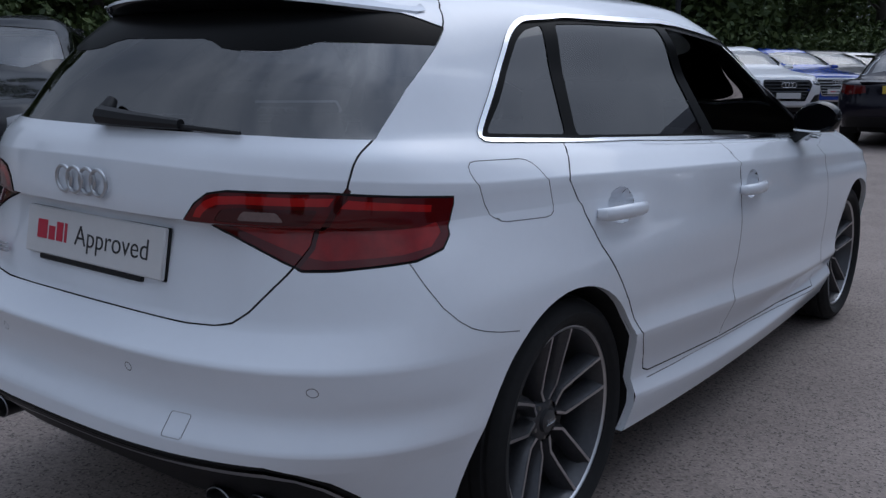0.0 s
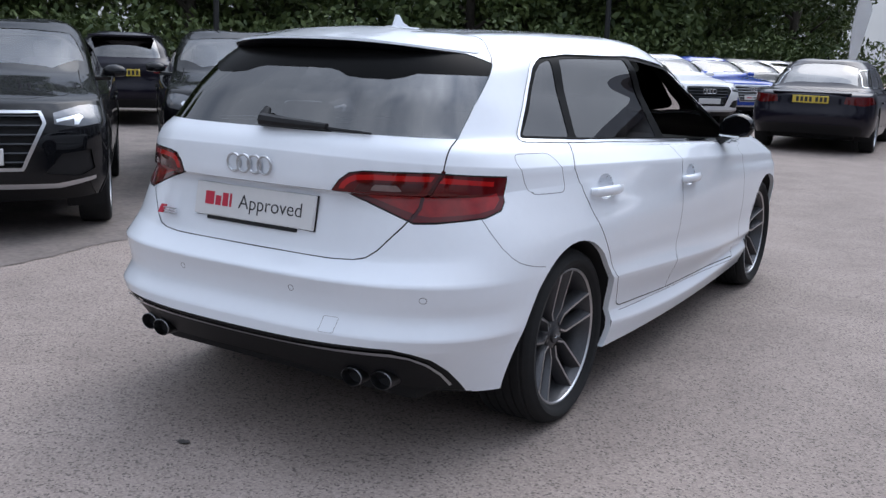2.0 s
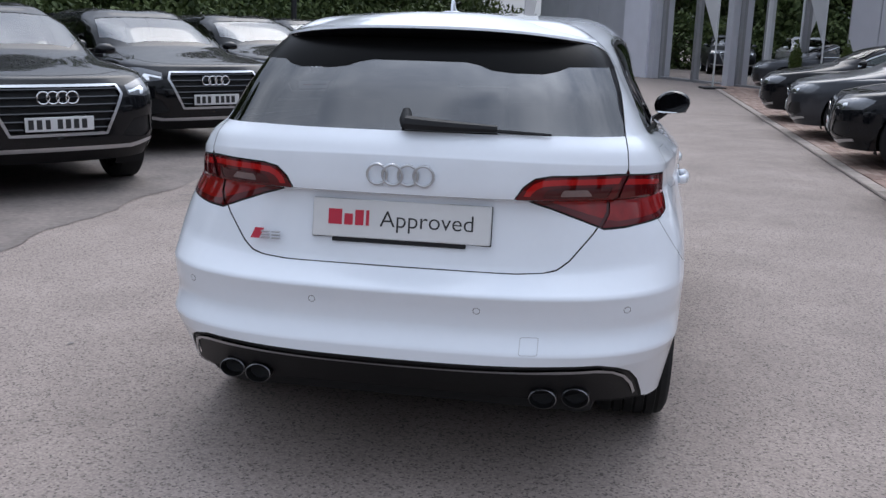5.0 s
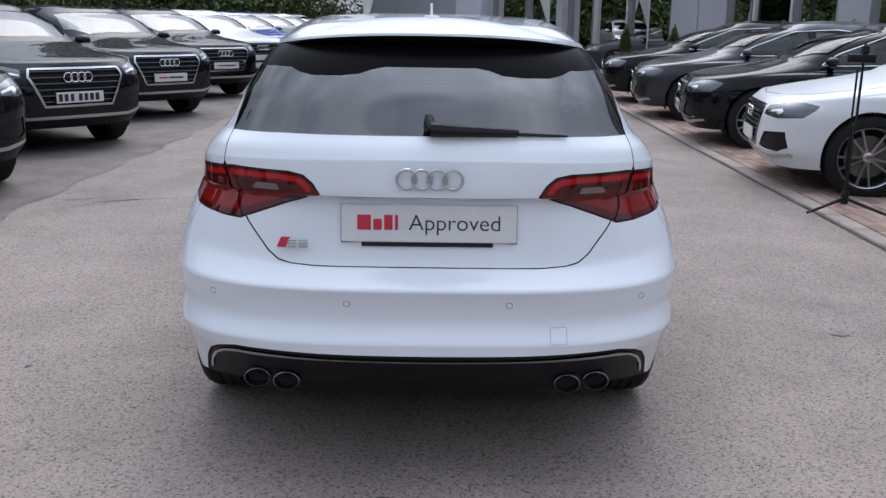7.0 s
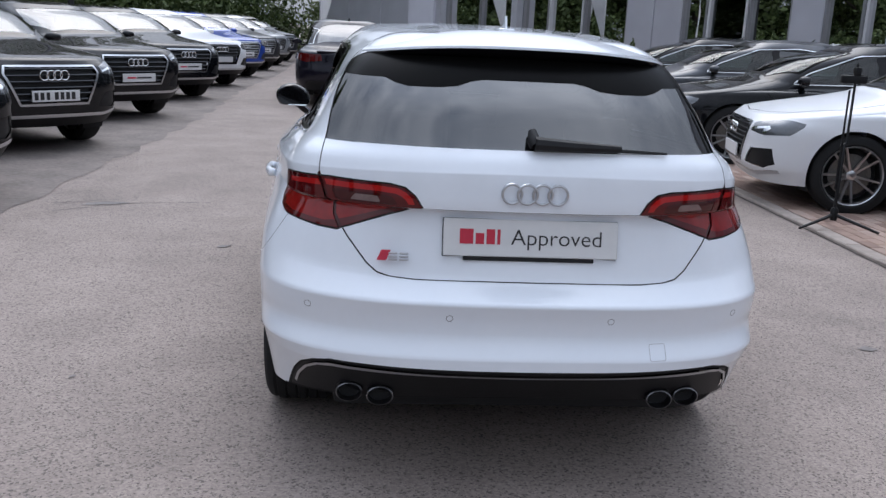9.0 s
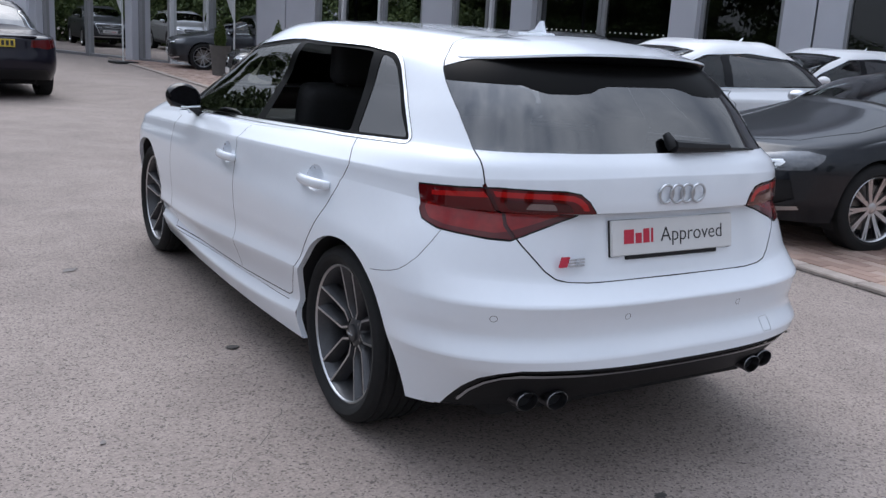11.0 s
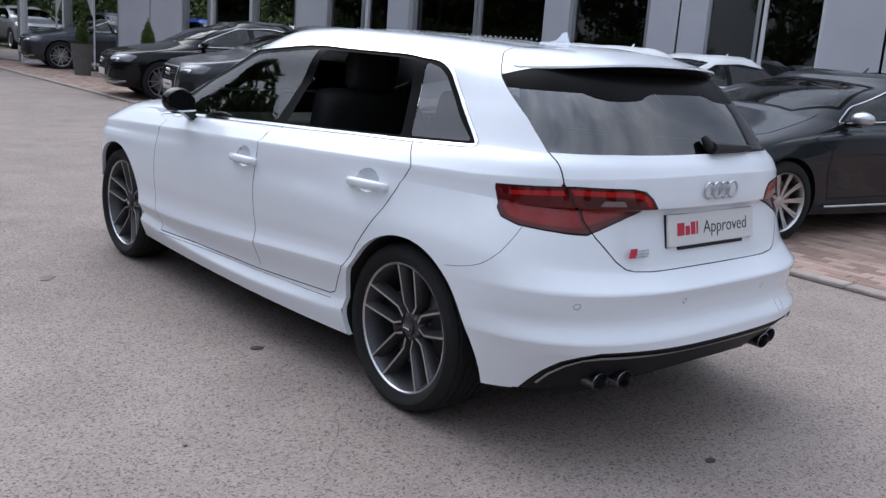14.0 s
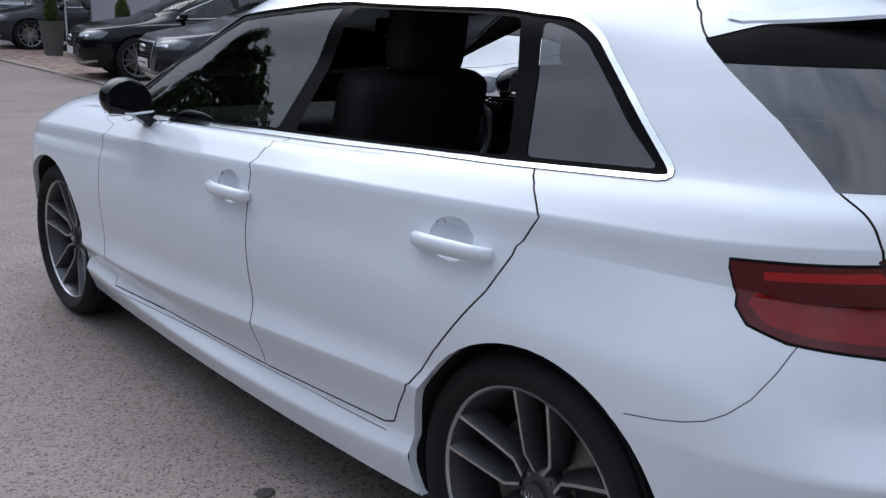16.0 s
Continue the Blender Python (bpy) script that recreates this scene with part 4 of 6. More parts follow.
    tube(bm, [Matrix.Translation((0.36, 1.55, 0.86)) @ Matrix.Rotation(radians(68), 4, "X") @ Vector((0.18 * math.cos(2 * math.pi * k / 28), 0.18 * math.sin(2 * math.pi * k / 28), 0)) for k in range(28)], 0.015, 8, True)
    part("steering_wheel", bm, "interior_trim", car)
    bm = bmesh.new()
    box(bm, -0.12, 0.12, 1.40, 1.44, 1.20, 1.26, 0.015, 2)
    part("rear_view_mirror", bm, "gloss_black", car)
    # inner roof lining just under the skin
    bm = bmesh.new()
    rows = []
    for y in np.linspace(-0.25, 1.35, 17):
        rows.append([bm.verts.new((x, y, 1.345 - 0.05 * (abs(x) / 0.5) ** 2.5 - 0.03 * ((y - 0.8) / 1.0) ** 2)) for x in np.linspace(-0.5, 0.5, 13)])
    for a, b in zip(rows, rows[1:]):
        for i in range(12):
            bm.faces.new((a[i], a[i + 1], b[i + 1], b[i]))
    part("roof_lining", bm, "interior_trim", car)
    return car


hatchback = build_hatchback()

# ---- ground ----
def asphalt():
    m, nt, b = nodes_of("asphalt")
    tc = nt.nodes.new("ShaderNodeTexCoord")
    v = nt.nodes.new("ShaderNodeTexVoronoi")
    v.inputs["Scale"].default_value = 135
    n1, n2, n3 = (nt.nodes.new("ShaderNodeTexNoise") for _ in range(3))
    for n, s, d in ((n1, 160, 3), (n2, 2.2, 6), (n3, 0.35, 4)):
        n.inputs["Scale"].default_value, n.inputs["Detail"].default_value = s, d
    for n in (v, n1, n2, n3):
        nt.links.new(tc.outputs["Object"], n.inputs["Vector"])
    stone = nt.nodes.new("ShaderNodeValToRGB")
    stone.color_ramp.elements[0].position, stone.color_ramp.elements[0].color = 0.05, (0.055, 0.045, 0.044, 1)
    stone.color_ramp.elements[1].position, stone.color_ramp.elements[1].color = 1.0, (0.350, 0.290, 0.258, 1)
    mid = stone.color_ramp.elements.new(0.17)
    mid.color = (0.206, 0.172, 0.154, 1)
    sep = nt.nodes.new("ShaderNodeSeparateColor")
    nt.links.new(v.outputs["Color"], sep.inputs[0])
    nt.links.new(sep.outputs[0], stone.inputs[0])
    base = nt.nodes.new("ShaderNodeMix")
    base.data_type = "RGBA"
    base.inputs[0].default_value = 0.3
    nt.links.new(stone.outputs[0], base.inputs[6])
    base.inputs[7].default_value = (0.258, 0.213, 0.190, 1)
    wear = nt.nodes.new("ShaderNodeMath")
    wear.operation = "MULTIPLY_ADD"
    nt.links.new(n2.outputs["Fac"], wear.inputs[0])
    wear.inputs[1].default_value, wear.inputs[2].default_value = 0.55, 0.37
    big = nt.nodes.new("ShaderNodeMath")
    big.operation = "MULTIPLY_ADD"
    nt.links.new(n3.outputs["Fac"], big.inputs[0])
    big.inputs[1].default_value = 0.6
    nt.links.new(wear.outputs[0], big.inputs[2])
    mul = nt.nodes.new("ShaderNodeVectorMath")
    mul.operation = "SCALE"
    nt.links.new(base.outputs[2], mul.inputs[0])
    nt.links.new(big.outputs[0], mul.inputs["Scale"])
    nt.links.new(mul.outputs[0], b.inputs["Base Color"])
    b.inputs["Roughness"].default_value = 0.8
    b.inputs["Specular IOR Level"].default_value = 0.3
    bp = nt.nodes.new("ShaderNodeBump")
    bp.inputs["Strength"].default_value, bp.inputs["Distance"].default_value = 0.35, 0.003
    nt.links.new(v.outputs["Distance"], bp.inputs["Height"])
    nt.links.new(bp.outputs[0], b.inputs["Normal"])


asphalt()
bm = bmesh.new()
g = [[bm.verts.new((x, y, 0)) for x in (-400, -40, -12, 0, 2.9, 40, 400)] for y in (-400, -30, 0, 30, 60, 400)]
for a, b2 in zip(g, g[1:]):
    for i in range(6):
        bm.faces.new((a[i], a[i + 1], b2[i + 1], b2[i]))
tagged(part("ground", bm, "asphalt", None, "", False), "worn grey-brown asphalt of the car park", "ground", kind="structure")


# darker patching of the bays under the sport utility cars, with a ragged edge
plain("bay_tarmac", (0.162, 0.137, 0.124), 0.85, 0.0, 0.0, 0.4, 22, 0.6)
bm = bmesh.new()
er = random.Random(8)
edge = [(-2.86 - 0.25 * math.sin(y * 0.5) * 0.3 + 0.04 * math.sin(y * 5.3) + er.uniform(-0.02, 0.02), y) for y in np.arange(-6, 40, 0.11)]
lo = [bm.verts.new((x, y, 0.004)) for x, y in edge]
hi = [bm.verts.new((-16, y, 0.004)) for x, y in edge]
for i in range(len(edge) - 1):
    bm.faces.new((hi[i], lo[i], lo[i + 1], hi[i + 1]))
tagged(part("parking_bay_surface", bm, "bay_tarmac", None, "", False), "darker patched tarmac of the parking bays", "ground", kind="structure")
# cracks, tar marks and oil spots on the open tarmac
plain("tar_mark", (0.05, 0.045, 0.043), 0.7, 0.0, 0.0, 0.4, 30)
plain("stain", (0.15, 0.132, 0.126), 0.7, 0.0, 0.0, 0.4, 25)


def blotch(x, y, rx, ry, turn, seed, mat="stain", z=0.004):
    g = random.Random(seed)
    bm = bmesh.new()
    ring = []
    for k in range(26):
        a = 2 * math.pi * k / 26
        q = 0.55 + 0.45 * g.random()
        c, s = rx * q * math.cos(a), ry * q * math.sin(a)
        t = radians(turn)
        ring.append(bm.verts.new((x + c * math.cos(t) - s * math.sin(t), y + c * math.sin(t) + s * math.cos(t), z)))
    bm.faces.new(ring)
    bmesh.ops.triangulate(bm, faces=bm.faces)
    tagged(part("ground_stain", bm, mat, None, "", False), "dark irregular stain on the asphalt", "stain", "stains on the asphalt", "structure")


def crack(pts, seed, w=0.0025):
    g = random.Random(seed)
    line = []
    for (x0, y0), (x1, y1) in zip(pts, pts[1:]):
        for k in range(14):
            t = k / 14
            line.append((x0 + (x1 - x0) * t + g.uniform(-0.02, 0.02), y0 + (y1 - y0) * t + g.uniform(-0.02, 0.02)))
    bm = bmesh.new()
    v = []
    for i, (x, y) in enumerate(line):
        a, b = line[max(i - 1, 0)], line[min(i + 1, len(line) - 1)]
        d = Vector((b[1] - a[1], a[0] - b[0])).normalized() * w * g.uniform(0.15, 1.0)
        v.append((bm.verts.new((x + d.x, y + d.y, 0.0042)), bm.verts.new((x - d.x, y - d.y, 0.0042))))
    for a, b in zip(v, v[1:]):
        bm.faces.new((a[0], a[1], b[1], b[0]))
    tagged(part("ground_crack", bm, "tar_mark", None, "", False), "thin dark crack in the asphalt", "crack", "cracks in the asphalt", "structure")


crack([(-1.75, -0.75), (-1.2, -0.2), (-0.9, 0.25)], 1, 0.0014)
crack([(-2.7, 3.2), (-2.2, 3.6), (-1.6, 3.7)], 2, 0.008)
crack([(-2.75, 3.5), (-2.3, 3.75)], 3, 0.008)
blotch(-2.4, 3.55, 0.22, 0.07, 20, 4)
blotch(-0.13, -0.95, 0.03, 0.018, 10, 5, "tar_mark")
blotch(-0.93, 0.83, 0.035, 0.03, 0, 6, "tar_mark")
blotch(-1.6, 0.1, 0.022, 0.013, 60, 7)
blotch(-1.35, 2.3, 0.06, 0.035, 40, 8)
blotch(0.9, -1.6, 0.03, 0.02, 10, 9)
blotch(1.9, 0.6, 0.05, 0.04, 10, 10)

# ---- the other cars on the lot: front axle over the origin, nose towards +y ----
def spoked_wheel(name, parent, x, y, side, r, rim="rim_silver", spokes=10):
    w = empty(name)
    w.parent = parent
    w.matrix_basis = Matrix.Translation((side * x, y, r)) @ Matrix.Diagonal((side, 1, 1, 1))
    q = r * 0.74
    bm = bmesh.new()
    lathe(bm, [(q * 0.97, -0.10), (r * 0.93, -0.11), (r, -0.09), (r, 0.08), (r * 0.985, 0.095), (r * 0.93, 0.11), (q * 1.06, 0.112), (q, 0.10)], 40)
    bmesh.ops.recalc_face_normals(bm, faces=bm.faces)
    part("tyre", bm, "rubber", w)
    bm = bmesh.new()
    lathe(bm, [(q * 1.0, 0.102), (q * 0.985, 0.106), (q * 0.95, 0.098), (q * 0.92, 0.06), (q * 0.9, -0.09)], 40)
    for k in range(spokes):
        a = 2 * math.pi * k / spokes + 0.2 * (k % 2)
        rings = []
        for rr, h, hw in ((0.03, 0.064, 0.012), (q * 0.5, 0.074, 0.0085), (q * 0.97, 0.096, 0.009)):
            rings.append([bm.verts.new((h + d, rr * math.cos(a) - t * math.sin(a), rr * math.sin(a) + t * math.cos(a))) for t, d in ((-hw, 0), (hw, 0), (hw, -0.03), (-hw, -0.03))])
        for i in (0, 1):
            for j in range(4):
                bm.faces.new((rings[i][j], rings[i][(j + 1) % 4], rings[i + 1][(j + 1) % 4], rings[i + 1][j]))
    lathe(bm, [(0, 0.070), (0.03, 0.070), (0.045, 0.062), (0.055, 0.03)], 20)
    bmesh.ops.recalc_face_normals(bm, faces=bm.faces)
    part("alloy_rim", bm, rim, w)
    bm = bmesh.new()
    lathe(bm, [(0.0, 0.015), (q * 0.7, 0.015), (q * 0.7, 0.0)], 28)
    part("brake_disc", bm, "brake_steel", w)
    bm = bmesh.new()
    lathe(bm, [(0.0, -0.05), (q * 0.93, -0.05)], 28)
    part("wheel_back", bm, "dark_gap", w)
    return w


def lot_car(kind, paint, front="card", rear="yellow", rim="rim_silver", wheel_r=None, grille="gloss_black"):
    """A parked car: 'suv', 'saloon' or 'coupe', in that paint, with its panels, glazing, lamps and wheels."""
    suv, coupe = kind == "suv", kind == "coupe"
    wb, fo, ro = (2.60, 0.82, 0.77) if suv else (2.505, 0.88, 0.80) if coupe else (2.84, 0.82, 1.0)
    hw = 0.897 if suv else 0.90 if coupe else 0.915
    zr = 1.50 if suv else 1.345 if coupe else 1.43
    zs = 0.96 if suv else 0.86 if coupe else 0.87          # shoulder
    zh = 0.93 if suv else 0.74 if coupe else 0.79          # bonnet edge at the nose
    zb = 1.05 if suv else 0.94 if coupe else 0.95          # window sill
    cowl, rf = (-0.42, -1.05) if suv else (-0.5, -1.2) if coupe else (-0.48, -1.2)
    tail = -(wb + ro)
    back = tail + 0.12 if suv else -(wb + 0.28)            # foot of the rear window
    rr = tail + 0.38 if suv else -(wb - 0.30)              # rear end of the roof
    wr = wheel_r or (0.335 if suv else 0.322 if coupe else 0.34)
    st = (-wb - 0.15, -wb * 0.6, -wb * 0.2, 0.2)
    g = 0.07 if suv else 0.0

    def row(zt, yt, z, w, zn, yn, ycf=0.2, nf=3.4, yc=-wb - 0.3, n=3.0, **k):
        return dict(zt=zt, yt=yt, z=z, w=[hw * q for q in w], zn=zn, yn=yn, ycf=ycf, nf=nf, yc=yc, n=n, **k)

    rows = [
        row(0.30, tail + 0.12, (0.24 + g, 0.21 + g, 0.21 + g, 0.22 + g), (0.93, 0.95, 0.95, 0.93), 0.22 + g * 0.5, fo - 0.10),
        row(0.45, tail + 0.02, (0.38 + g, 0.30 + g, 0.30 + g, 0.36 + g), (0.985, 0.97, 0.97, 0.985), 0.36, fo, crease=(0, 0.6)),
        row(0.58, tail, (0.56, 0.52, 0.50, 0.54), (0.998, 0.985, 0.985, 0.995), 0.52, fo + 0.01),
        row(0.72, tail + 0.03, (0.74, 0.70, 0.68, zh * 0.88), (0.995, 1.0, 1.0, 0.985), zh * 0.86, fo - 0.01),
        row(zs + 0.03, tail + 0.05, (zs + 0.02, zs, zs - 0.02, zh + 0.02), (0.965, 0.985, 0.985, 0.945), zh, fo - 0.09, nf=2.5, crease=(0.6, 0.9), sub=6),
        row(zb + 0.03, back, (zb + 0.03, zb, zb - 0.02, zb), (0.84, 0.87, 0.86, 0.80), zb + 0.05, cowl + 0.25, ycf=cowl - 0.35, nf=3.0, yc=back + 0.5, sub=9 if suv else 10, crease=(0.5, 0.7)),
        row((zb + zr) / 2, (back + rr) / 2, ((zb + zr) / 2,) * 4, (0.75, 0.785, 0.78, 0.70), (zb + zr) / 2 + 0.04, (cowl + 0.25 + rf) / 2 + 0.03, ycf=(cowl + rf) / 2 - 0.45, nf=3.0, yc=(back + rr) / 2 + 0.5, sub=7),
        row(zr - 0.07, rr, (zr - 0.14 if not suv else zr - 0.1, zr - 0.075, zr - 0.08, zr - 0.2), (0.62, 0.68, 0.675, 0.6), zr - 0.075, rf, ycf=rf - 0.4, nf=3.0, yc=rr + 0.5, sub=5),
        row(zr - 0.02, rr + 0.08, (zr - 0.09 if not suv else zr - 0.05, zr - 0.02, zr - 0.025, zr - 0.1), (0.52, 0.60, 0.59, 0.5), zr - 0.03, rf - 0.1, ycf=rf - 0.45, nf=3.0, yc=rr + 0.5, sub=4),
        row(zr - 0.0, rr + 0.3, (zr - 0.06 if not suv else zr - 0.03, zr, zr, zr - 0.06), (0, 0, 0, 0), zr, rf - 0.5, ycf=rf - 0.6, nf=3.0, yc=rr + 0.6),
    ]
    S = Shell(st, rows, nr=22, ns=56, nf=34, sub=5)
    O, RG, RB = S.outline, S.region, S.ribbon
    car = empty(kind + "_car")
    # glazing
    if suv:
        dlo = [(rr - 0.02, zb + 0.075), (-wb * 0.5, zb + 0.03), (cowl - 0.12, zb + 0.0), (cowl - 0.30, zb + 0.16), (rf - 0.12, zr - 0.125), (-wb * 0.62, zr - 0.10), (rr + 0.28, zr - 0.15)]
    else:
        dlo = [(-wb - 0.10, zb + 0.06), (-wb * 0.5, zb + 0.025), (cowl - 0.12, zb + 0.0), (cowl - 0.30, zb + 0.13), (rf - 0.12, zr - 0.135), (-wb * 0.66, zr - 0.10), (-wb + 0.22, zr - 0.17)]
    do = O("s", rounded(dlo, 0.05), 0.06)
    RG("window_frame", do)
    ysplit = -wb * 0.56
    RG("pane_a", O("s", [(ysplit + 0.05, zb + 0.04), (cowl - 0.2, zb + 0.02), (cowl - 0.36, zb + 0.15), (rf - 0.15, zr - 0.15), (ysplit + 0.07, zr - 0.125)], 0.08))
    if not coupe:
        RG("pane_b", O("s", [(ysplit - 0.05, zb + 0.045), (ysplit - 0.03, zr - 0.13), (-wb + 0.30, zr - 0.18), (-wb + 0.02, zb + 0.085)], 0.08))
    if not suv:
        RB("trim", do, 0.010)
    screen = O("t", [(-1, cowl + 0.2), (hw * 0.55, cowl + 0.12), (hw * 0.78, cowl - 0.20), (hw * 0.64, rf - 0.04), (hw * 0.45, rf + 0.01), (-1, rf + 0.03)], 0.08)
    RG("windscreen", screen)
    if not suv:
        RB("screen_seal", screen, 0.035)
    RG("rear_glass", O("r" if suv else "t", [(-1, zb + 0.05), (hw * 0.66, zb + 0.05), (hw * 0.56, zr - 0.11), (-1, zr - 0.09)] if suv else [(-1, back + 0.05), (hw * 0.62, back + 0.16), (hw * 0.55, rr + 0.03), (-1, rr - 0.03)], 0.08))
    # doors and bonnet seams
    y0, y1, y2 = -wb + 0.42, ysplit, -0.50
    door = [(y1, zb), (y1 - 0.01, 0.6), (y1 + 0.02, 0.36 + g), (y2, 0.34 + g), (y2 + 0.06, 0.6), (y2 + 0.02, zs), (y2 - 0.12, zb)]
    RB("seam", O("s", door, 0.1), 0.008)
    if not coupe:
        RB("seam", O("s", [(y1, 0.36 + g), (y0, 0.38 + g), (y0 - 0.26, 0.66), (y0 - 0.22, zs), (y0 - 0.3, zb + 0.04)], 0.1, False), 0.008, False)
    RB("seam", O("t", [(hw * 0.74, cowl), (hw * 0.80, 0.1), (hw * 0.70, fo - 0.34), (hw * 0.45, fo - 0.17), (-0.02, fo - 0.10)], 0.1, False), 0.009, False)
    # nose
    gt, gb, gw = (zh - 0.07, 0.49, 0.51) if suv else (zh - 0.075, 0.37, 0.47)
    lz = 0.36 if suv else 0.27
    hexa = [(-1, gt), (gw * 0.94, gt), (gw, gt - 0.07), (gw * 0.72, gb), (-1, gb)]
    go = O("f", hexa, 0.05)
    lamp_o = O("f", [(gw + 0.06, zh - 0.145), (gw + 0.05, zh - 0.075), (hw * 0.80, zh - 0.03), ("s", fo - 0.30, zh - 0.025), ("s", fo - 0.40, zh - 0.045), ("s", fo - 0.38, zh - 0.075), ("s", fo - 0.28, zh - 0.145), (hw * 0.80, zh - 0.165)], 0.05)
    RG("headlamp", lamp_o)
    RG("drl", O("f", [(gw + 0.075, zh - 0.135), (gw + 0.07, zh - 0.115), (hw * 0.80, zh - 0.085), (hw * 0.83, zh - 0.105), (hw * 0.80, zh - 0.15), (hw * 0.77, zh - 0.15), (hw * 0.77, zh - 0.11)], 0.04))
    RG("inlet", O("f", [(gw * 0.98, lz + 0.10), (gw + 0.10, lz + 0.23), (hw * 0.88, lz + 0.25), (hw * 0.90, lz + 0.12), (hw * 0.8, lz + 0.075)], 0.05))
    RG("grille_hole", go)
    RB("grille_frame", go, 0.024)
    if suv:
        RG("underrun", O("f", [(-1, 0.2), (-1, lz), (hw * 0.66, lz), (hw * 0.86, lz + 0.03), (hw * 0.9, 0.2)], 0.06))
    RG("lip", O("f", [(-1, lz), (hw * 0.66, lz), (hw * 0.9, lz + 0.045), (hw * 0.9, lz + 0.07), (hw * 0.64, lz + 0.032), (-1, lz + 0.032)], 0.06))
    # tail
    tl = O("r", [(hw * 0.52, zs - 0.10), (hw * 0.54, zs + 0.0), ("s", -wb - ro * 0.62, zs + 0.01), ("s", -wb - ro * 0.58, zs - 0.09), (hw * 0.8, zs - 0.13)], 0.05)
    RG("tail_lamp", tl)
    RG("rear_valance", O("r", [(-1, 0.45), (hw * 0.75, 0.44), (hw * 0.82, 0.36), (hw * 0.8, 0.2), (-1, 0.2)], 0.06))
    for cy in (0.0, -wb):
        if suv:
            RG("cladding", O("s", circle(cy, wr, wr + 0.095, 40), 0.05))
        RG("hole", O("s", circle(cy, wr, wr + 0.035, 40), 0.05))
    if suv:
        RG("cladding", O("s", [(-wb + wr, 0.2), (-wb + wr, 0.40), (-wr, 0.37), (-wr, 0.2)], 0.1))
    S.finish()
    E = S.emit
    E("body", "body_shell", paint, car)
    E("window_frame", "window_frame", "gloss_black", car, -0.003)
    E("screen_seal", "windscreen_seal", "frame_reflection_black", car, -0.001)
    E("trim", "window_trim", "chrome", car, 0.003)
    E("cladding", "arch_cladding", "black_plastic", car, 0.004)
    for s in (1, -1):
        E("pane_a", "front_side_window", "glass_green", car, -0.006, (s,))
        E("pane_b", "rear_side_window", "glass_privacy", car, -0.006, (s,))
        hl = E("headlamp", "headlamp", "headlamp_silver", car, 0.002, (s,), "clear headlamp with bright inner reflector")
        E("drl", "light_strip", "chrome", hl, 0.003, (s,))
        E("inlet", "air_inlet", "black_plastic", car, -0.012, (s,))
        E("tail_lamp", "tail_lamp", "lamp_red", car, 0.003, (s,), "red tail lamp")
        mir = bmesh.new()
        bmesh.ops.create_icosphere(mir, subdivisions=2, radius=1)
        for v in mir.verts:
            v.co = Vector((s * (hw + 0.03 + v.co.x * 0.10), cowl - 0.22 + max(v.co.y, -0.4) * 0.085, zb + 0.05 + max(v.co.z, -0.6) * 0.062))
        part("mirror_housing", mir, paint if coupe is False else "satin_silver", car)
        bm = bmesh.new()
        box(bm, s * (hw - 0.16) if s > 0 else -hw - 0.0, hw if s > 0 else s * (hw - 0.16), cowl - 0.26, cowl - 0.19, zb - 0.02, zb + 0.01, 0.005, 1)
        part("mirror_arm", bm, "gloss_black", car)
        for nm, y in (("front_wheel", 0.0), ("rear_wheel", -wb)):
            spoked_wheel(nm, car, hw - 0.125, y, s, wr, rim, 20 if coupe else 10)
            bm = bmesh.new()
            rings = []
            for i in range(21):
                a = radians(-25 + 230 * i / 20)
                rings.append([bm.verts.new((s * x, y + q * math.cos(a), wr + q * math.sin(a))) for q, x in ((wr + 0.036, hw - 0.045), (wr + 0.06, hw - 0.30))])
            for a, b in zip(rings, rings[1:]):
                bm.faces.new((a[0], b[0], b[1], a[1]))
            part("wheel_arch_liner", bm, "dark_gap", car)
        if not coupe:
            for y in (ysplit + 0.16, y0 + 0.02):
                p, n = S.at(*S.uv("s", y, zs - 0.10))
                bm = bmesh.new()
                box(bm, s * p[0] - 0.012 + s * 0.018, s * p[0] + 0.012 + s * 0.018, y - 0.1, y + 0.1, zs - 0.118, zs - 0.084, 0.008, 2)
                part("door_handle", bm, paint, car)
    E("windscreen", "windscreen", "glass_clear" if suv else "glass_screen", car, -0.004, flat=0.8)
    E("rear_glass", "rear_window", "glass_privacy", car, -0.004)
    E("seam", "shut_line", "dark_gap", car, -0.003)
    gr = E("grille_hole", "grille_backing", "dark_gap", car, -0.03)
    E("grille_frame", "grille_frame", "satin_silver" if front != "dark" else grille, car, 0.008, label="bright frame round the radiator grille")
    E("lip", "front_lip", "satin_silver", car, 0.004, label="silver lower bumper strip")
    E("underrun", "front_underrun", "black_plastic", car, -0.006)
    E("rear_valance", "rear_valance", "black_plastic", car, 0.003)
    if coupe:
        for s in (1, -1):
            bm = bmesh.new()
            x = s * (hw - 0.012)
            tube(bm, [(x, -wb + 0.46, 0.30), (x, -wb * 0.5, 0.285), (x, -0.46, 0.28)], 0.011, 6)
            part("sill_strip", bm, "satin_silver", car, "silver strip along the sill")
    n = 6 if suv else 8
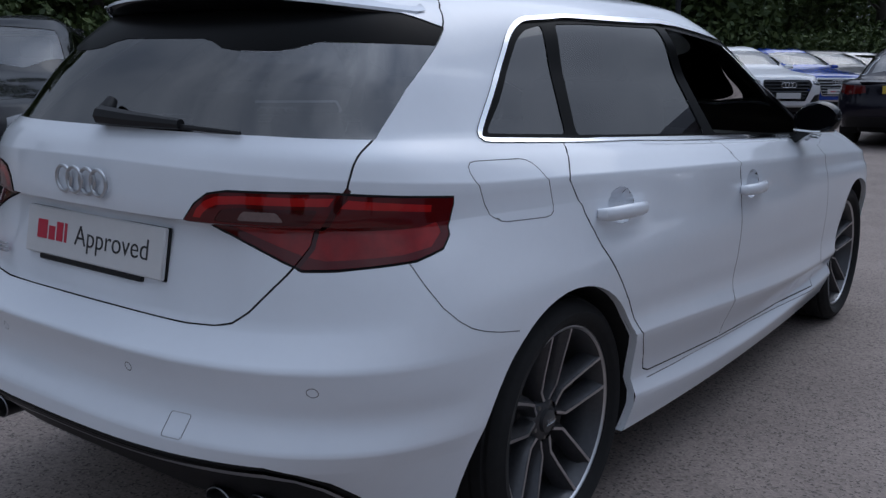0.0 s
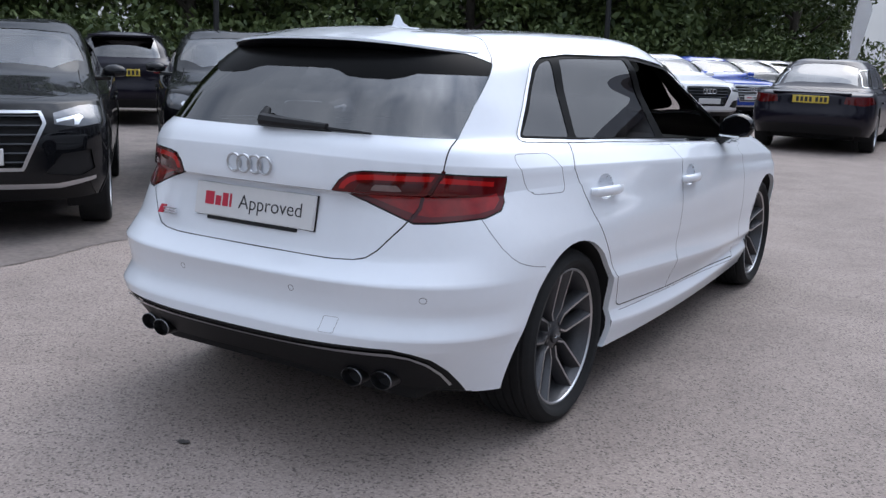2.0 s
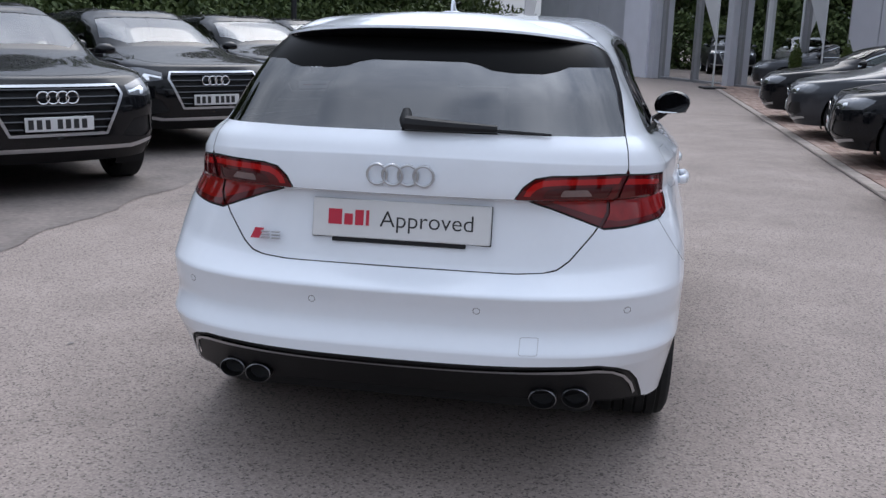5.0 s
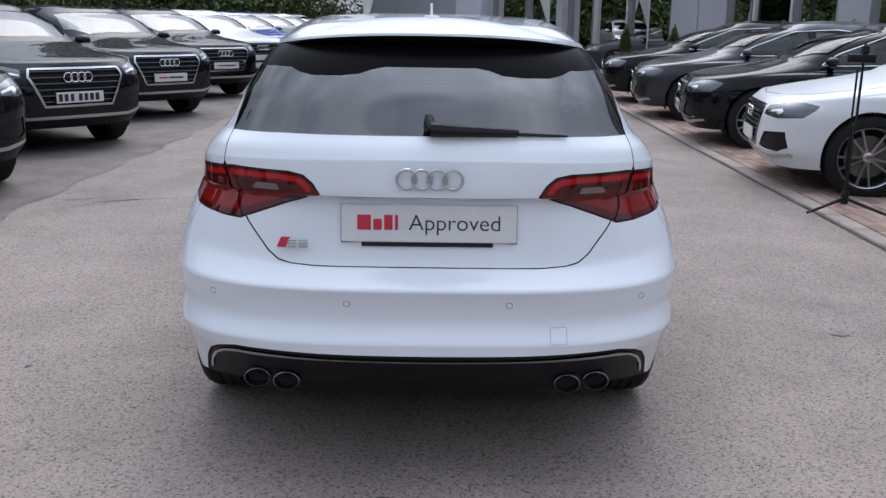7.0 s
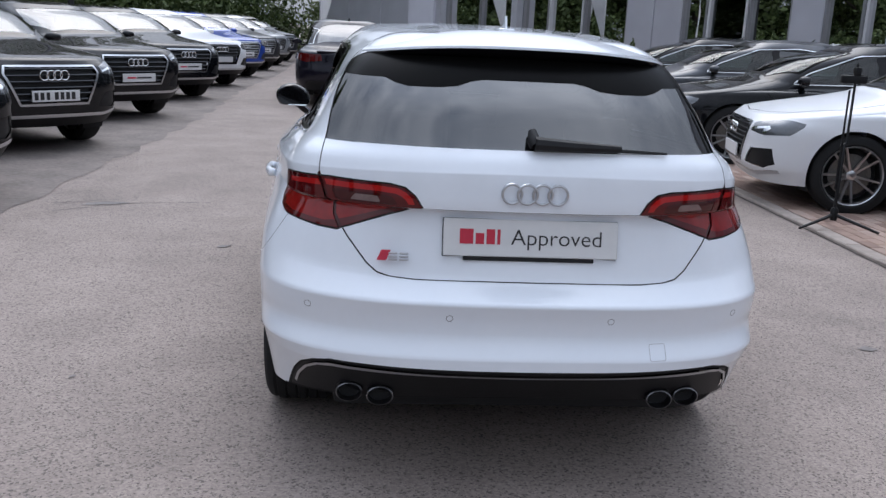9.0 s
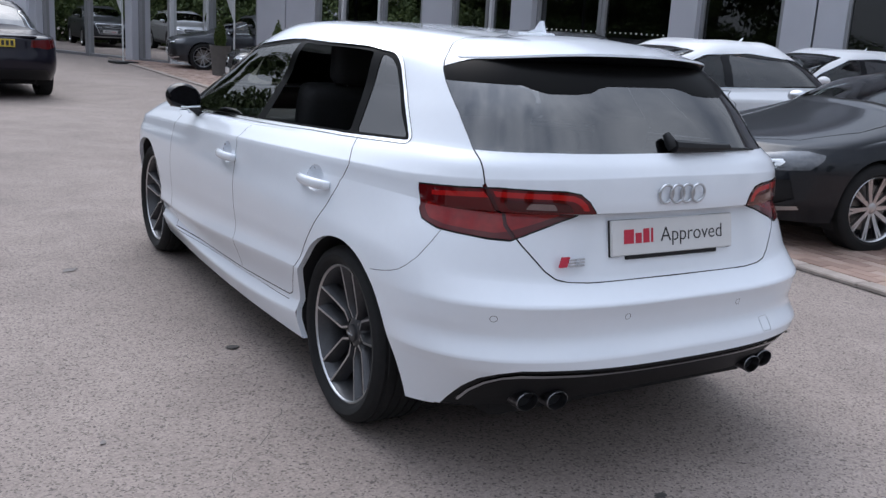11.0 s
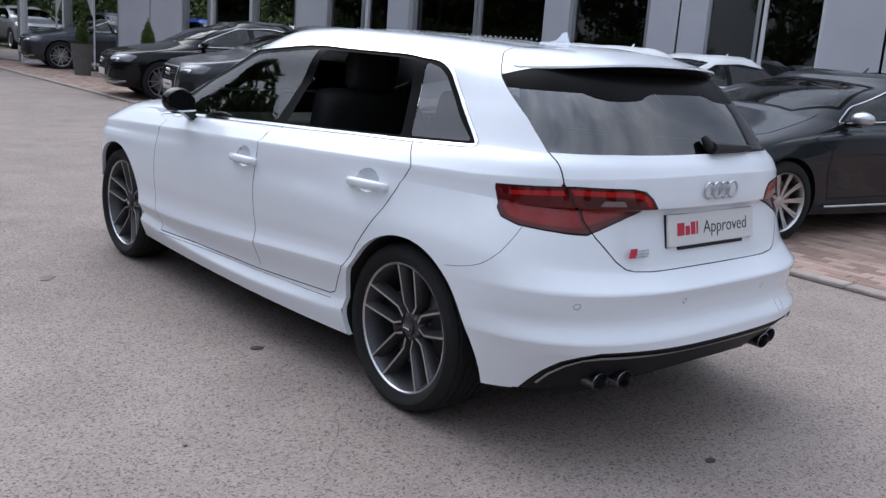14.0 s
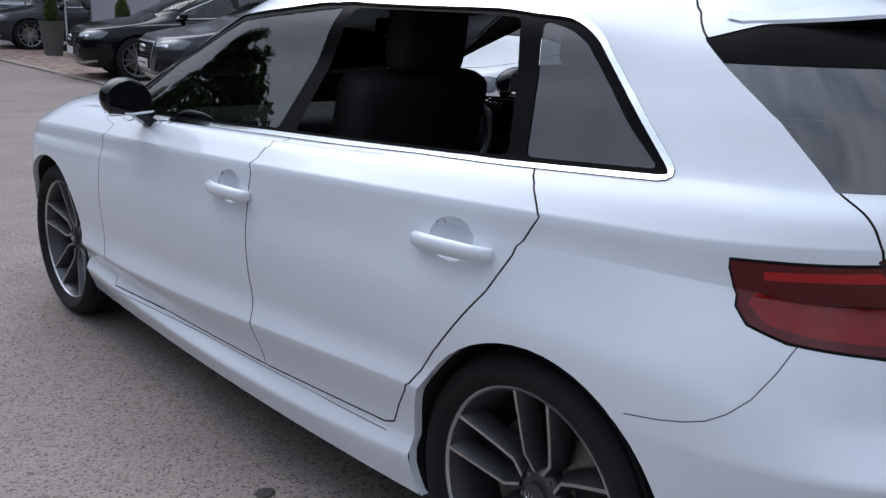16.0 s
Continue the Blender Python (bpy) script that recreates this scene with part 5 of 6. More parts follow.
    for i in range(n):
        z = gb + 0.045 + (gt - gb - 0.07) * i / (n - 1)
        w = gw * (0.74 + 0.22 * min(1, (z - gb) / (gt - gb - 0.06)))
        bm = bmesh.new()
        pts = [S.at(*S.uv("f", abs(x), z))[0] * np.array((1 if x >= 0 else -1, 1, 1)) for x in np.linspace(-w, w, 9)]
        tube(bm, [(p[0], p[1] - 0.008, p[2]) for p in pts], 0.014 if suv else 0.009, 6, flat=0.7)
        part("grille_slat", bm, "dark_grey_paint" if front == "dark" else "silver_paint" if suv and paint != "black_paint" else "dark_grey_paint", car)
    zring = gt - 0.085
    p = S.at(*S.uv("f", 0.0, zring))[0]
    rad = 0.047 if suv else 0.042
    for i in range(4):
        bm = bmesh.new()
        c = (i - 1.5) * rad * 1.55
        tube(bm, [(c + rad * math.cos(2 * math.pi * k / 20), p[1] + 0.012, zring + rad * math.sin(2 * math.pi * k / 20)) for k in range(20)], 0.006, 6, True)
        part("badge_ring", bm, "chrome", car)
    # front plate
    zp = gb + 0.085 if suv else gb + 0.07
    p = S.at(*S.uv("f", 0.0, zp))[0]
    bm = bmesh.new()
    box(bm, -0.26, 0.26, p[1] + 0.004, p[1] + 0.018, zp - 0.055, zp + 0.055, 0.004, 1)
    plate = part("number_plate", bm, "plate_white", car, "white front plate")
    if front == "plate":
        for i, w in enumerate((0.05, 0.05, 0.05, 0.05, 0.045, 0.05, 0.05)):
            bm = bmesh.new()
            x = -0.205 + i * 0.062 + (0.03 if i > 3 else 0)
            box(bm, x, x + w * 0.8, p[1] + 0.0185, p[1] + 0.0205, zp - 0.036, zp + 0.036, 0, 1)
            part("plate_bar", bm, "ink_black", plate, "", False)
    elif front == "card":
        for x0, x1, ink in ((0.06, 0.19, "ink_red"), (-0.19, 0.04, "ink_black")):
            bm = bmesh.new()
            box(bm, x0, x1, p[1] + 0.0185, p[1] + 0.0200, zp - 0.010, zp + 0.012, 0, 1)
            part("plate_bar", bm, ink, plate, "", False)
    # rear plate and exhaust
    zq = 0.86 if suv else 0.82
    p = S.at(*S.uv("r", 0.0, zq))[0]
    bm = bmesh.new()
    box(bm, -0.26, 0.26, p[1] - 0.02, p[1] - 0.004, zq - 0.055, zq + 0.055, 0.004, 1)
    plate = part("rear_plate", bm, "plate_yellow", car, "yellow rear plate")
    for i in range(7):
        bm = bmesh.new()
        x = -0.205 + i * 0.062 + (0.03 if i > 3 else 0)
        box(bm, x, x + 0.04, p[1] - 0.0225, p[1] - 0.0205, zq - 0.036, zq + 0.036, 0, 1)
        part("plate_bar", bm, "ink_black", plate, "", False)
    # cabin and underbody
    bm = bmesh.new()
    box(bm, -hw * 0.68, hw * 0.68, tail + 0.5, fo - 0.35, 0.20 + g, 0.32 + g, 0.03, 1)
    part("underbody", bm, "dark_gap", car)
    bm = bmesh.new()
    box(bm, -hw * 0.8, hw * 0.8, -wb - 0.25, cowl - 0.1, 0.35, zb - 0.10, 0.05, 1)
    part("cabin_trim", bm, "interior_trim", car)
    bm = bmesh.new()
    box(bm, -hw * 0.76, hw * 0.76, cowl - 0.45, cowl - 0.02, zb - 0.16, zb - 0.03, 0.05, 2)
    part("dashboard", bm, "interior_trim", car)
    for x in (-0.37, 0.37):
        for y, h in ((-wb * 0.5, 0.0), (-wb * 0.83, -0.04)):
            bm = bmesh.new()
            box(bm, -0.24, 0.24, -0.07, 0.07, 0.0, 0.50 + h, 0.06, 2, Matrix.Translation((x, y, zb - 0.35)) @ Matrix.Rotation(radians(14), 4, "X"))
            box(bm, -0.12, 0.12, -0.05, 0.05, 0.48 + h, 0.66 + h, 0.045, 2, Matrix.Translation((x, y, zb - 0.35)) @ Matrix.Rotation(radians(14), 4, "X"))
            part("seat", bm, "interior_cloth", car)
    if suv:
        bm = bmesh.new()
        box(bm, -hw * 0.58, hw * 0.58, rr - 0.16, rr + 0.12, zr - 0.085, zr - 0.05, 0.015, 2)
        part("roof_spoiler", bm, paint, car)
    else:
        bm = bmesh.new()
        box(bm, -hw * 0.62, hw * 0.62, tail + 0.06, tail + 0.16, zs + 0.035, zs + 0.06, 0.012, 2)
        part("boot_lip", bm, paint, car)
    bm = bmesh.new()
    tube(bm, [(0.0, rr + 0.35, zr - 0.02), (0.0, rr + 0.28, zr + 0.05)], [0.02, 0.006], 8)
    part("roof_aerial", bm, paint, car)
    return car


def place(car, x, y, heading, scale=1.0, label="", group="", forward=0.0):
    """Stand a car so that the middle of its front axle line, moved forward, lies at x, y; heading in degrees from +x."""
    h = radians(heading)
    car.matrix_basis = Matrix.Translation((x - math.cos(h) * forward, y - math.sin(h) * forward, 0)) @ Matrix.Rotation(h - math.pi / 2, 4, "Z") @ Matrix.Scale(scale, 4)
    return tagged(car, label, "car", group)


SUV_H, K = -40, 0.98
row_y = [(-3.55, 0.36, "black_paint", "card"), (-3.52, 3.15, "black_paint", "plate"), (-3.50, 6.0, "black_paint", "plate"), (-3.46, 9.2, "black_paint", "card"), (-3.42, 12.5, "black_paint", "card"), (-3.38, 15.9, "white_plain", "dark"), (-3.35, 19.3, "blue_paint", "card"), (-3.3, 22.7, "grey_paint", "card"), (-3.3, 26.1, "silver_paint", "card"), (-3.3, 29.5, "grey_paint", "card")]
made = {}
for x, y, paint, front in row_y:
    tone = {"black_paint": "black", "white_plain": "white", "blue_paint": "bright blue", "grey_paint": "dark grey", "silver_paint": "silver"}[paint]
    text = tone + " compact sport utility car, " + ("bright grille frame, number plate" if front == "plate" else "white card on its grille")
    if (paint, front) in made:
        c = copy_thing(made[(paint, front)], Matrix())
        c.scale = (1, 1, 1)
    else:
        c = made[(paint, front)] = lot_car("suv", paint, front)
    place(c, x, y, SUV_H, K, text, "row of parked sport utility cars", 0.84 * K)
place(lot_car("suv", "navy_paint", "plate"), -12.75, 9.25, 139, 1.0, "dark navy sport utility car with a yellow rear plate")

place(lot_car("saloon", "navy_paint", "card"), -0.95, 15.95, 93, 1.0, "dark purple-black saloon parked across the end of the aisle")

RH = 169
for kind, paint, x, y, front, label, rim in (
    ("saloon", "white_plain", 3.75, 4.88, "dark", "white saloon with dark spoked wheels on brick paving", "rim_polished"),
    ("saloon", "black_paint", 3.85, 7.75, "card", "black luxury saloon with chrome trim on brick paving", "rim_silver"),
    ("saloon", "grey_paint", 3.90, 10.65, "card", "dark grey saloon with a chrome window line", "rim_silver"),
    ("saloon", "black_paint", 3.95, 13.45, "dark", "black saloon with a pale card behind its window", "rim_silver"),
    ("saloon", "grey_paint", 4.95, 21.6, "card", "metallic grey fastback with bright wheels", "rim_silver"),
    ("saloon", "grey_paint", 5.2, 24.6, "card", "grey estate car in the far row", "rim_silver"),
    ("saloon", "white_plain", 5.5, 27.6, "card", "white saloon in the far row", "rim_silver"),
    ("saloon", "red_paint", 5.8, 30.6, "card", "red saloon in the far row", "rim_silver"),
    ("coupe", "dark_grey_paint", 4.0, 1.98, "card", "dark grey coupe with bright mesh-spoke wheels on brick paving", "rim_polished"),
):
    place(lot_car(kind, paint, front, rim=rim), x, y, RH, 1.0, label, "row of parked cars before the showroom")
place(lot_car("saloon", "white_plain", "card"), 8.55, 6.75, 169, 1.0, "white saloon parked behind the coupe")

# ---- showroom along the far side ----
def cladding():
    m, nt, b = nodes_of("cladding")
    tc = nt.nodes.new("ShaderNodeTexCoord")
    n1, n2 = nt.nodes.new("ShaderNodeTexNoise"), nt.nodes.new("ShaderNodeTexNoise")
    n1.inputs["Scale"].default_value, n2.inputs["Scale"].default_value = 1.3, 60
    for n in (n1, n2):
        nt.links.new(tc.outputs["Object"], n.inputs["Vector"])
    r = nt.nodes.new("ShaderNodeValToRGB")
    r.color_ramp.elements[0].color, r.color_ramp.elements[1].color = (0.48, 0.49, 0.54, 1), (0.60, 0.61, 0.66, 1)
    nt.links.new(n1.outputs["Fac"], r.inputs[0])
    nt.links.new(r.outputs[0], b.inputs["Base Color"])
    b.inputs["Roughness"].default_value, b.inputs["Metallic"].default_value = 0.42, 0.25
    bp = nt.nodes.new("ShaderNodeBump")
    bp.inputs["Strength"].default_value = 0.04
    nt.links.new(n2.outputs["Fac"], bp.inputs["Height"])
    nt.links.new(bp.outputs[0], b.inputs["Normal"])


cladding()
# shade of the deep room, put into the rear wall's colour
plain("showroom_shade", (0.08, 0.082, 0.086), 0.7, 0.0, 0.0, 0.3, 3)
plain("showroom_floor", (0.2, 0.2, 0.2), 0.3, 0.0, 0.0, 0.15, 3)
plain("mullion_grey", (0.32, 0.325, 0.34), 0.4, 0.6, 0.0, 0.08, 20)
plain("mullion_white", (0.6, 0.61, 0.63), 0.45, 0.0, 0.0, 0.05, 20)
plain("hoarding", (0.68, 0.69, 0.76), 0.5, 0.0, 0.0, 0.06, 2)
glass("showroom_glass", (0.62, 0.68, 0.68), 0.45)
FAC = Matrix(((-0.423, 0.906, 0, 14 * 0.906), (0.906, 0.423, 0, 14 * 0.423), (0, 0, 1, 0), (0, 0, 0, 1)))   # y into the building
building = tagged(empty("showroom_building"), "grey metal and glass car showroom with tall windows", "building")
BH = 6.4


def bpart(name, boxes, mat, parent=building, label=""):
    bm = bmesh.new()
    for b in boxes:
        box(bm, *b, 0.008, 1, FAC)
    bmesh.ops.recalc_face_normals(bm, faces=bm.faces)
    return part(name, bm, mat, parent, label, False)


solid = [(-9.0, -5.2), (-5.2, -3.1), (-3.1, -1.15), (-1.12, -0.13), (1.84, 2.34), (2.36, 2.91), (9.89, 10.69), (13.85, 14.8), (14.82, 15.8), (27.2, 30.0), (30.03, 33.0), (33.03, 36.0)]
for a, b in solid:
    for z0, z1 in ((0.0, 2.98), (3.0, 4.9), (4.92, BH)):
        bpart("wall_panel", [(a + 0.006, b - 0.006, -0.02, 0.12, z0 + 0.004, z1 - 0.004)], "cladding")
for a, b in ((4.38, 4.89), (7.81, 8.30), (25.0, 25.35), (20.45, 20.75)):
    bpart("column", [(a, b, -0.22, 0.2, 0, BH)], "cladding")
bays = [(-0.13, 0.87, 1), (0.95, 1.84, 0), (2.91, 4.38, 0), (4.89, 6.35, 2), (6.4, 7.81, 2), (8.30, 8.94, 1), (9.0, 9.89, 0), (10.69, 11.85, 0), (11.9, 13.02, 1), (13.08, 13.85, 0), (15.8, 17.56, 0), (17.62, 19.12, 1), (19.18, 20.45, 0), (20.75, 22.8, 0), (22.86, 25.0, 0)]
for a, b, k in bays:
    w = empty("window")
    w.parent = building
    bpart("pane", [(a + 0.03, b - 0.03, 0.10, 0.115, 0.08, BH - 0.9)], "showroom_glass", w).visible_shadow = False
    tone = "mullion_white" if k == 1 else "mullion_grey"
    bpart("window_frame", [(a - 0.02, a + 0.05, 0.0, 0.16, 0.0, BH - 0.88), (a + 0.05, b - 0.05, 0.02, 0.15, 0.0, 0.08), (a + 0.05, b - 0.05, 0.02, 0.15, 2.55, 2.62)], tone, w)
    bpart("window_jamb", [(b - 0.05, b + 0.02, 0.0, 0.16, 0.0, BH - 0.88)], tone, w)
    if k == 2:
        for i in range(int((b - a) / 0.11)):
            bpart("glass_marking", [(a + 0.08 + i * 0.11, a + 0.11 + i * 0.11, 0.092, 0.098, 1.50, 1.53)], "card_white", w)
bpart("fascia", [(-0.13, 27.2, -0.06, 0.2, BH - 0.9, BH)], "cladding")
bpart("roof", [(-9.2, 36.2, -0.5, 12, BH, BH + 0.35)], "cladding")
# unseen back of the room, coloured dark as a backing for the windows
bpart("rear_wall", [(-9, 36, 7.0, 7.2, 0, BH)], "showroom_shade")
bpart("side_wall", [(-9.2, -9.0, 0, 7.2, 0, BH)], "cladding")
bpart("far_wall", [(36, 36.2, 0, 7.2, 0, BH)], "cladding")
bpart("showroom_floor", [(-9, 36, 0.12, 7.0, 0.0, 0.02)], "showroom_floor")
bpart("hoarding", [(25.36, 27.2, -0.3, -0.1, 0, 3.6)], "hoarding", building, "pale lilac hoarding beside the entrance")
# things seen in the windows
for s0, d, h in ((1.3, 2.2, 1.1), (10.9, 2.5, 1.0), (17.0, 2.0, 1.1), (21.8, 2.4, 1.1)):
    bm = bmesh.new()
    box(bm, s0, s0 + 1.3, d, d + 0.6, 0, h, 0.03, 2, FAC)
    tagged(part("reception_desk", bm, "card_white", None), "white reception desk inside the showroom window", "desk", "showroom desks")


# ---- trees ----
def leaf_material(name, a, b):
    m, nt, bs = nodes_of(name)
    geo = nt.nodes.new("ShaderNodeNewGeometry")
    r = nt.nodes.new("ShaderNodeValToRGB")
    r.color_ramp.elements[0].color, r.color_ramp.elements[1].color = (*a, 1), (*b, 1)
    nt.links.new(geo.outputs["Random Per Island"], r.inputs[0])
    nt.links.new(r.outputs[0], bs.inputs["Base Color"])
    bs.inputs["Roughness"].default_value = 0.6
    bs.inputs["Transmission Weight"].default_value = 0.0
    bs.inputs["Specular IOR Level"].default_value = 0.3


leaf_material("leaves", (0.034, 0.056, 0.018), (0.105, 0.14, 0.045))
leaf_material("leaves_light", (0.05, 0.078, 0.024), (0.125, 0.16, 0.05))
plain("bark", (0.06, 0.05, 0.04), 0.9, 0.0, 0.0, 0.4, 8, 0.6)


def leaf_cloud(rng, blobs, count, size):
    """Leaf quads scattered through blobs (centre, radii), denser towards their skins."""
    verts, faces = [], []
    total = sum(b[1][0] * b[1][1] for b in blobs)
    for c, r in blobs:
        n = int(count * r[0] * r[1] / total)
        d = rng.normal(size=(n, 3))
        d /= np.linalg.norm(d, axis=1)[:, None]
        rad = rng.uniform(0.55, 1.08, n) ** 0.7
        p = np.array(c) + d * rad[:, None] * np.array(r)
        u = rng.normal(size=(n, 3))
        v = np.cross(u, rng.normal(size=(n, 3)))
        u /= np.linalg.norm(u, axis=1)[:, None]
        v /= np.linalg.norm(v, axis=1)[:, None]
        s = rng.uniform(0.6, 1.3, n)[:, None] * size
        for k in range(n):
            i = len(verts)
            verts += [tuple(p[k] - u[k] * s[k]), tuple(p[k] + v[k] * s[k] * 0.5), tuple(p[k] + u[k] * s[k]), tuple(p[k] - v[k] * s[k] * 0.5)]
            faces.append((i, i + 1, i + 2, i + 3))
    return verts, faces


def make_tree(seed, height, spread, low):
    rng = np.random.default_rng(seed)
    t = empty("tree")
    bm = bmesh.new()
    tube(bm, [(0, 0, -0.05), (0.06, 0.02, height * 0.25), (-0.05, 0.05, height * 0.6), (0, 0, height * 0.85)], [0.26, 0.2, 0.13, 0.04], 10)
    for k in range(7):
        a, z = k * 2.4 + seed, height * (0.22 + 0.07 * k)
        tube(bm, [(0, 0, z), (math.cos(a) * spread * 0.4, math.sin(a) * spread * 0.4, z + height * 0.1), (math.cos(a) * spread * 0.75, math.sin(a) * spread * 0.75, z + height * 0.16)], [0.1, 0.06, 0.02], 6)
    part("trunk", bm, "bark", t)
    blobs = []
    for k in range(46):
        z = low + (height - low) * rng.uniform(0.02, 1.0)
        f = math.sin(math.pi * min(1, max(0.12, (z - low) / (height - low) * 0.8 + 0.16)))
        a, q = rng.uniform(0, 6.283), rng.uniform(0.2, 0.95) * spread * f
        r = rng.uniform(0.55, 1.15)
        blobs.append(((q * math.cos(a), q * math.sin(a), z), (r, r, r * 0.75)))
    v, f = leaf_cloud(rng, blobs, 10000, 0.15)
    mesh_from("crown", v, f, "leaves" if seed % 2 else "leaves_light", t)
    return tagged(t, "leafy broad green tree at the edge of the car park", "tree", "trees round the car park")


protos = [make_tree(1, 9.0, 3.2, 0.9), make_tree(2, 8.0, 3.0, 0.8), make_tree(3, 10.0, 3.4, 1.2)]
rng = random.Random(5)
spots = []
for i in range(15):
    f = i / 14
    spots.append((-27 + 21 * f + rng.uniform(-1, 1), 1 + 41 * f**0.9 + rng.uniform(-1, 1)))
    if True:
        spots.append((-32 + 22 * f + rng.uniform(-1, 1), 7 + 44 * f**0.9 + rng.uniform(-1, 1)))
del spots[28]
# unseen trees round the near side, added to darken reflections in the car glass
spots += [(-28, -8), (-27, -16), (-22, -25), (-12, -31), (0, -33), (12, -30), (22, -24), (28, -14)]
for i, (x, y) in enumerate(spots):
    m = pose(x, y, 0, 0, 0, rng.uniform(0, 360))
    if i < 3:
        protos[i].matrix_basis = m
    else:
        k = rng.uniform(0.85, 1.15)
        c = copy_thing(protos[i % 3], m)
        c.scale = (k, k, k * rng.uniform(0.9, 1.1))
# low far trees at the open end of the aisle, and the hedge under the belt
for x, y, k in ((-3, 62, 0.44), (2, 64, 0.46), (7, 63, 0.5), (12, 60, 0.55)):
    c = copy_thing(protos[1], pose(x, y, 0, 0, 0, x * 40))
    c.scale = (k * 1.4, k * 1.4, k)
rn = np.random.default_rng(9)
blobs = []
for i in range(90):
    f = i / 89
    x, y = -24.5 + 21 * f + rn.uniform(-0.6, 0.6), -2 + 43 * f**0.9 + rn.uniform(-0.6, 0.6)
    r = rn.uniform(0.9, 1.5)
    blobs.append(((x, y, r * 0.75), (r, r, r)))
v, f = leaf_cloud(rn, blobs, 46000, 0.11)
tagged(mesh_from("hedge", v, f, "leaves"), "dense dark green hedge along the car park edge", "hedge", kind="stuff")

# ---- lamp posts ----
plain("post_dark", (0.02, 0.021, 0.022), 0.5, 0.3, 0.0, 0.2, 20)
plain("post_white", (0.6, 0.61, 0.62), 0.45, 0.0, 0.0, 0.05, 20)


def lamp_post(x, y, r=0.09):
    t = tagged(empty("lamp_post", Matrix.Translation((x, y, 0))), "dark steel lamp post beside the hedge", "lamp post", "lamp posts")
    bm = bmesh.new()
    tube(bm, [(0, 0, 0), (0, 0, 1.0), (0, 0, 7.5)], [r, r * 0.8, r * 0.5], 12)
    part("pole", bm, "post_dark", t)
    bm = bmesh.new()
    box(bm, -0.15, 0.5, -0.12, 0.12, 7.45, 7.55, 0.03, 2)
    part("lamp_head", bm, "post_dark", t)


lamp_post(-13.8, 12.6)
lamp_post(-8.0, 21.5, 0.1)


# ---- feather flags ----
plain("flag_cloth", (0.68, 0.69, 0.7), 0.8, 0.0, 0.0, 0.06, 4)
plain("flag_red", (0.45, 0.02, 0.03), 0.7)


def feather_flag(x, y, turn, base=1.3, height=1.0, width=0.62):
    t = tagged(empty("feather_flag", pose(x, y, 0, 0, 0, turn)), "white feather flag on a slender pole", "flag", "feather flags")
    bm = bmesh.new()
    tube(bm, [(0, 0, 0), (0, 0, 3.2), (0.06, 0, 3.9), (0.22, 0, 4.3)], [0.025, 0.018, 0.012, 0.008], 8)
    part("pole", bm, "post_white", t)
    bm = bmesh.new()
    left, right = [], []
    for i in range(13):
        f = i / 12
        z = base + (4.3 - base) * f
        x0 = 0.02 + 0.2 * max(0, f - 0.75) ** 2 * 12
        x1 = x0 + width * math.sin(math.pi * min(1, 0.25 + 0.62 * (1 - f) + 0.12)) * (1 - max(0, f - 0.8) * 4.5)
        w = 0.05 * math.sin(f * 9)
        left.append((x0, 0, z))
        right.append((max(x1, x0 + 0.02), w, z))
    rows = [[bm.verts.new(a), bm.verts.new(((a[0] + b[0]) / 2, b[1] * 0.7, a[2])), bm.verts.new(b)] for a, b in zip(left, right)]
    for a, b in zip(rows, rows[1:]):
        for j in (0, 1):
            bm.faces.new((a[j], a[j + 1], b[j + 1], b[j]))
    bmesh.ops.solidify(bm, geom=bm.faces[:], thickness=0.004)
    part("cloth", bm, "flag_cloth", t)
    t.scale = (1, 1, height)
    bm = bmesh.new()
    box(bm, -0.3, 0.3, -0.3, 0.3, 0, 0.06, 0.02, 2)
    part("base", bm, "post_dark", t)


feather_flag(-1.72, 21.4, -20, 1.75, 0.72, 0.40)
for x, y, a in ((3.3, 23.0, -170), (5.5, 20.5, -175), (7.4, 27.5, 10)):
    feather_flag(x, y, a)

# ---- brick paving before the showroom ----
def brick_material():
    m, nt, b = nodes_of("paver")
    geo, info, add, fr = (nt.nodes.new(k) for k in ("ShaderNodeNewGeometry", "ShaderNodeObjectInfo", "ShaderNodeMath", "ShaderNodeMath"))
    nt.links.new(geo.outputs["Random Per Island"], add.inputs[0])
    nt.links.new(info.outputs["Random"], add.inputs[1])
    fr.operation = "FRACT"
    nt.links.new(add.outputs[0], fr.inputs[0])
    r = nt.nodes.new("ShaderNodeValToRGB")
    r.color_ramp.elements[0].color, r.color_ramp.elements[1].color = (0.20, 0.13, 0.105, 1), (0.36, 0.27, 0.225, 1)
    e = r.color_ramp.elements.new(0.5)
    e.color = (0.30, 0.205, 0.165, 1)
    nt.links.new(fr.outputs[0], r.inputs[0])
    tc, n = nt.nodes.new("ShaderNodeTexCoord"), nt.nodes.new("ShaderNodeTexNoise")
    n.inputs["Scale"].default_value, n.inputs["Detail"].default_value = 1.1, 7
    nt.links.new(geo.outputs["Position"], n.inputs["Vector"])
    mr = nt.nodes.new("ShaderNodeMapRange")
    mr.inputs["To Min"].default_value, mr.inputs["To Max"].default_value = 0.6, 1.4
    nt.links.new(n.outputs["Fac"], mr.inputs["Value"])
    sc = nt.nodes.new("ShaderNodeVectorMath")
    sc.operation = "SCALE"
    nt.links.new(r.outputs[0], sc.inputs[0])
    nt.links.new(mr.outputs[0], sc.inputs["Scale"])
    nt.links.new(sc.outputs[0], b.inputs["Base Color"])
    b.inputs["Roughness"].default_value = 0.85


